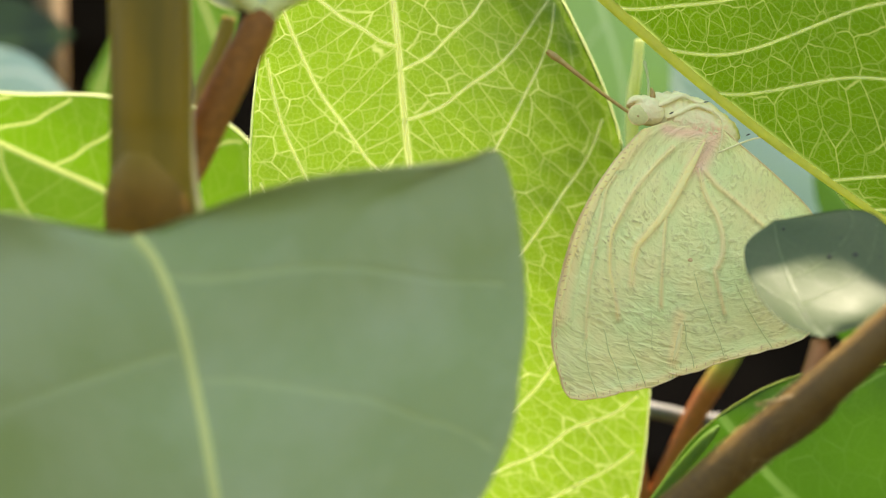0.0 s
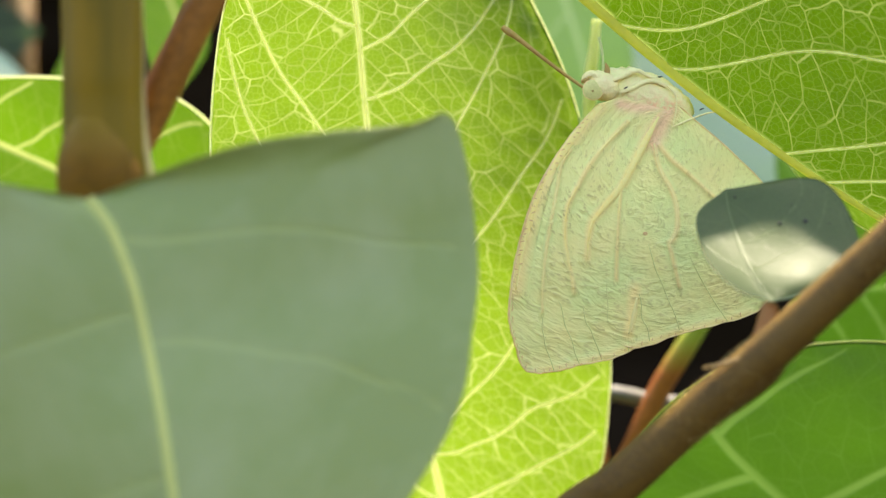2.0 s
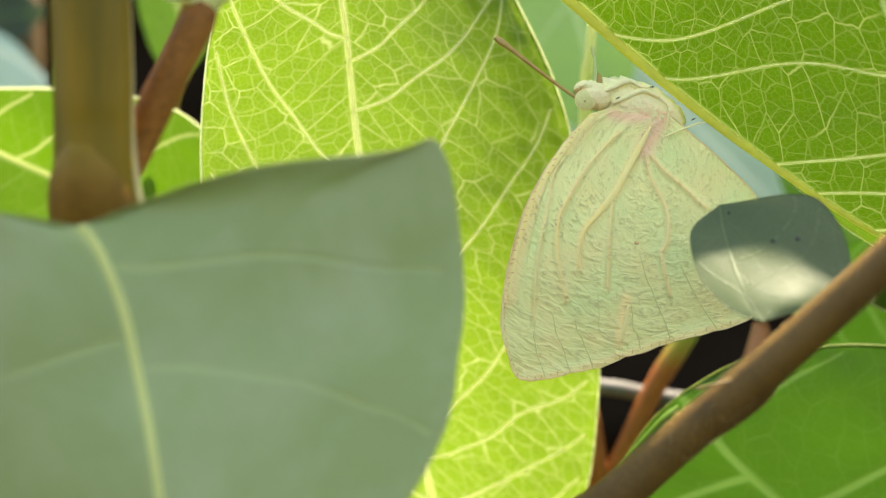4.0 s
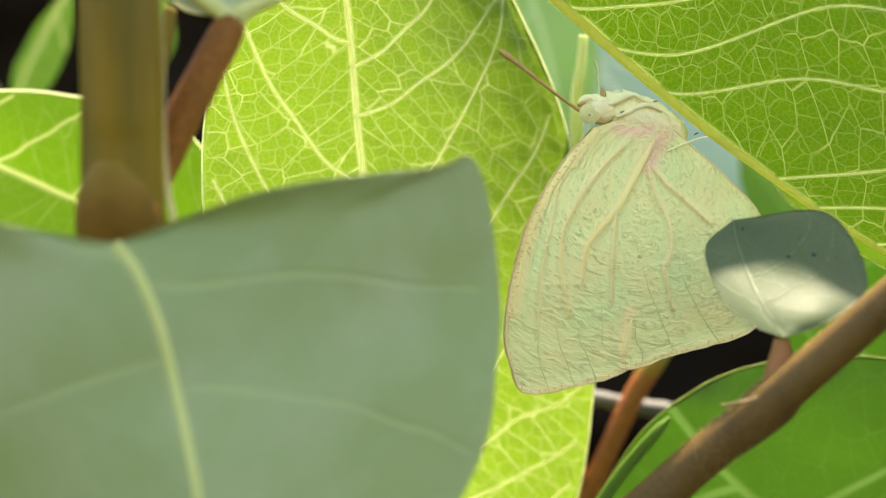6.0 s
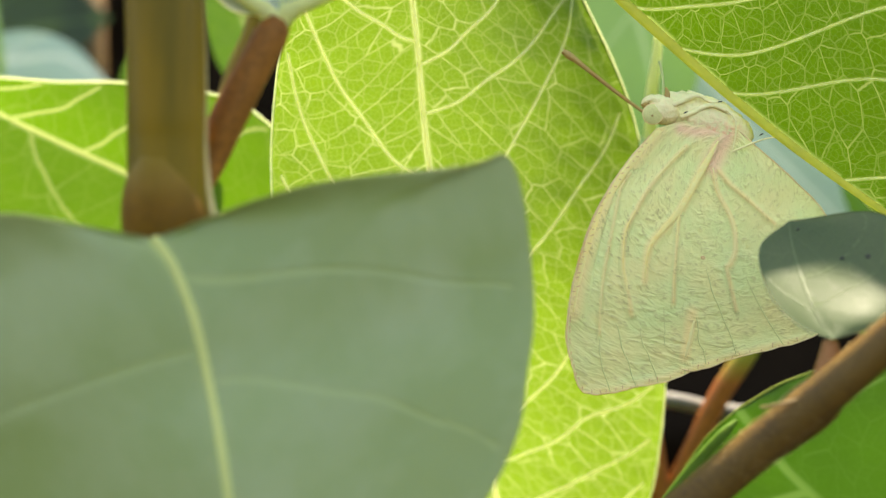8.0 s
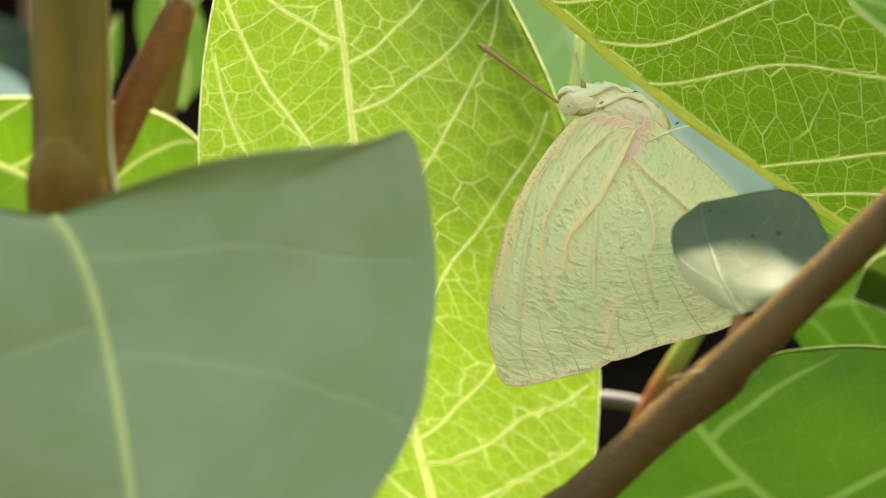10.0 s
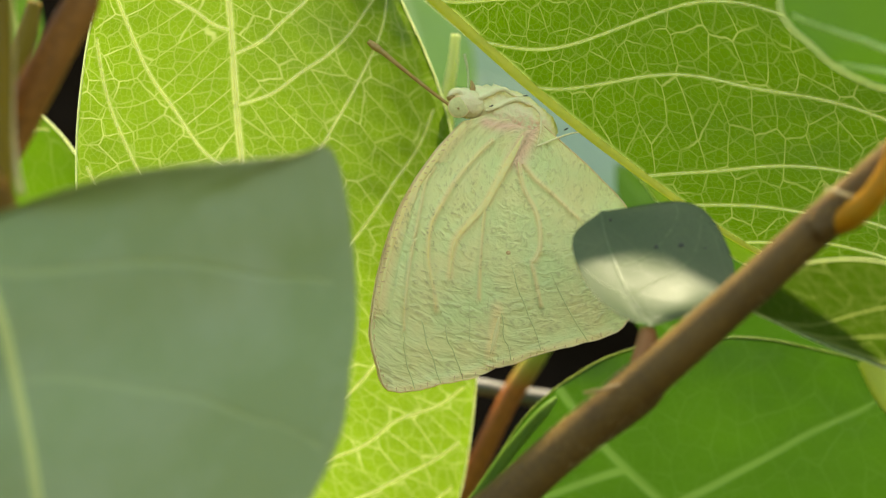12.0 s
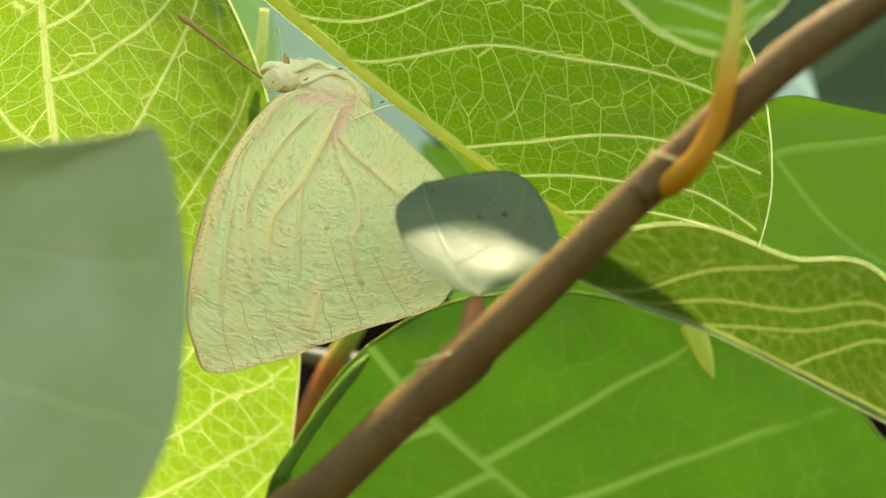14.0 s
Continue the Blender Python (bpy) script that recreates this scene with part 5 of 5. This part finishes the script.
TWIG_SWAY = [(0.0, -0.4, -0.3), (0.5, -1.1, -0.2), (1.0, -1.7, 0.0), (1.5, -2.2, 0.2), (2.0, -0.7, -0.1), (4.5, 0.1, -0.3), (5.0, 0.1, -0.3), (5.5, 0.0, -0.4), (6.0, 0.4, -0.5), (6.5, -0.1, -0.7), (7.0, -0.5, -0.6), (7.5, -0.0, -0.4), (8.0, -0.3, -0.5), (8.5, 0.0, -0.5), (9.0, -0.8, -0.1), (11.5, -0.4, -0.2), (12.0, 0.2, -0.2), (12.5, 0.0, 0.0), (13.0, 0.0, 0.1), (13.3, 0.2, 0.8), (13.5, 0.4, 0.2), (14.0, 0.4, -0.1)]
SMALL_SWAY = [(0.0, -0.8, -0.2), (0.5, -1.3, 0.1), (1.0, -0.5, 0.8), (1.5, -1.0, 0.6), (2.0, -0.8, -0.1), (4.5, -0.1, -0.1), (9.0, -0.1, -0.1), (14.0, 0.0, 0.0)]
LOW_SWAY = [(0.0, -1.2, 0.2), (2.0, -0.6, 0.0), (4.5, 0.0, 0.0), (5.0, 0.0, 0.0), (8.0, -0.8, 0.1), (9.0, -0.2, 0.4), (11.5, 1.6, 2.4), (12.5, 2.4, 3.9), (13.5, 1.4, 5.2), (14.0, 1.2, 5.6)]
LEFT_SWAY = [(0.0, 0.0, -0.6), (2.0, 0.0, -0.6), (4.5, 0.0, -2.4), (5.0, 0.0, -2.6), (6.0, 0.0, -1.2), (7.0, 0.0, 0.3), (8.0, 0.0, 0.2), (9.0, 0.0, -0.6), (14.0, 0.0, -0.6)]
BROAD_SWAY = [(0.0, -0.1, 0.0), (2.0, 0.1, 0.0), (5.0, 0.25, 0.1), (8.0, 0.2, 0.1), (9.0, 0.1, 0.0), (11.5, -0.2, -0.65), (12.0, 0.0, -1.15), (12.5, 0.0, -1.6), (13.0, 0.2, -0.9), (13.5, 0.5, -1.5), (14.0, 0.4, -1.9)]


def motions():
    for ob, rows in ((twig, TWIG_SWAY), (orange_stalk, TWIG_SWAY), (stalk_leaf, TWIG_SWAY), (small, SMALL_SWAY), (small_stalk, SMALL_SWAY), (low_leaf, LOW_SWAY), (low_shoot, LOW_SWAY), (low_twig, LOW_SWAY), (left_leaf, LEFT_SWAY), (broad_leaf, BROAD_SWAY)):
        rest = ob.location.copy()
        walk(ob, [(t, pose(rest.x + x / 1000, rest.y, rest.z + z / 1000)) for t, x, z in rows])
    home = back_leaf.location.copy()
    walk(back_leaf, [(t, pose(home.x + x / 1000, home.y, home.z + z / 1000)) for t, x, z in SWAY])


motions()
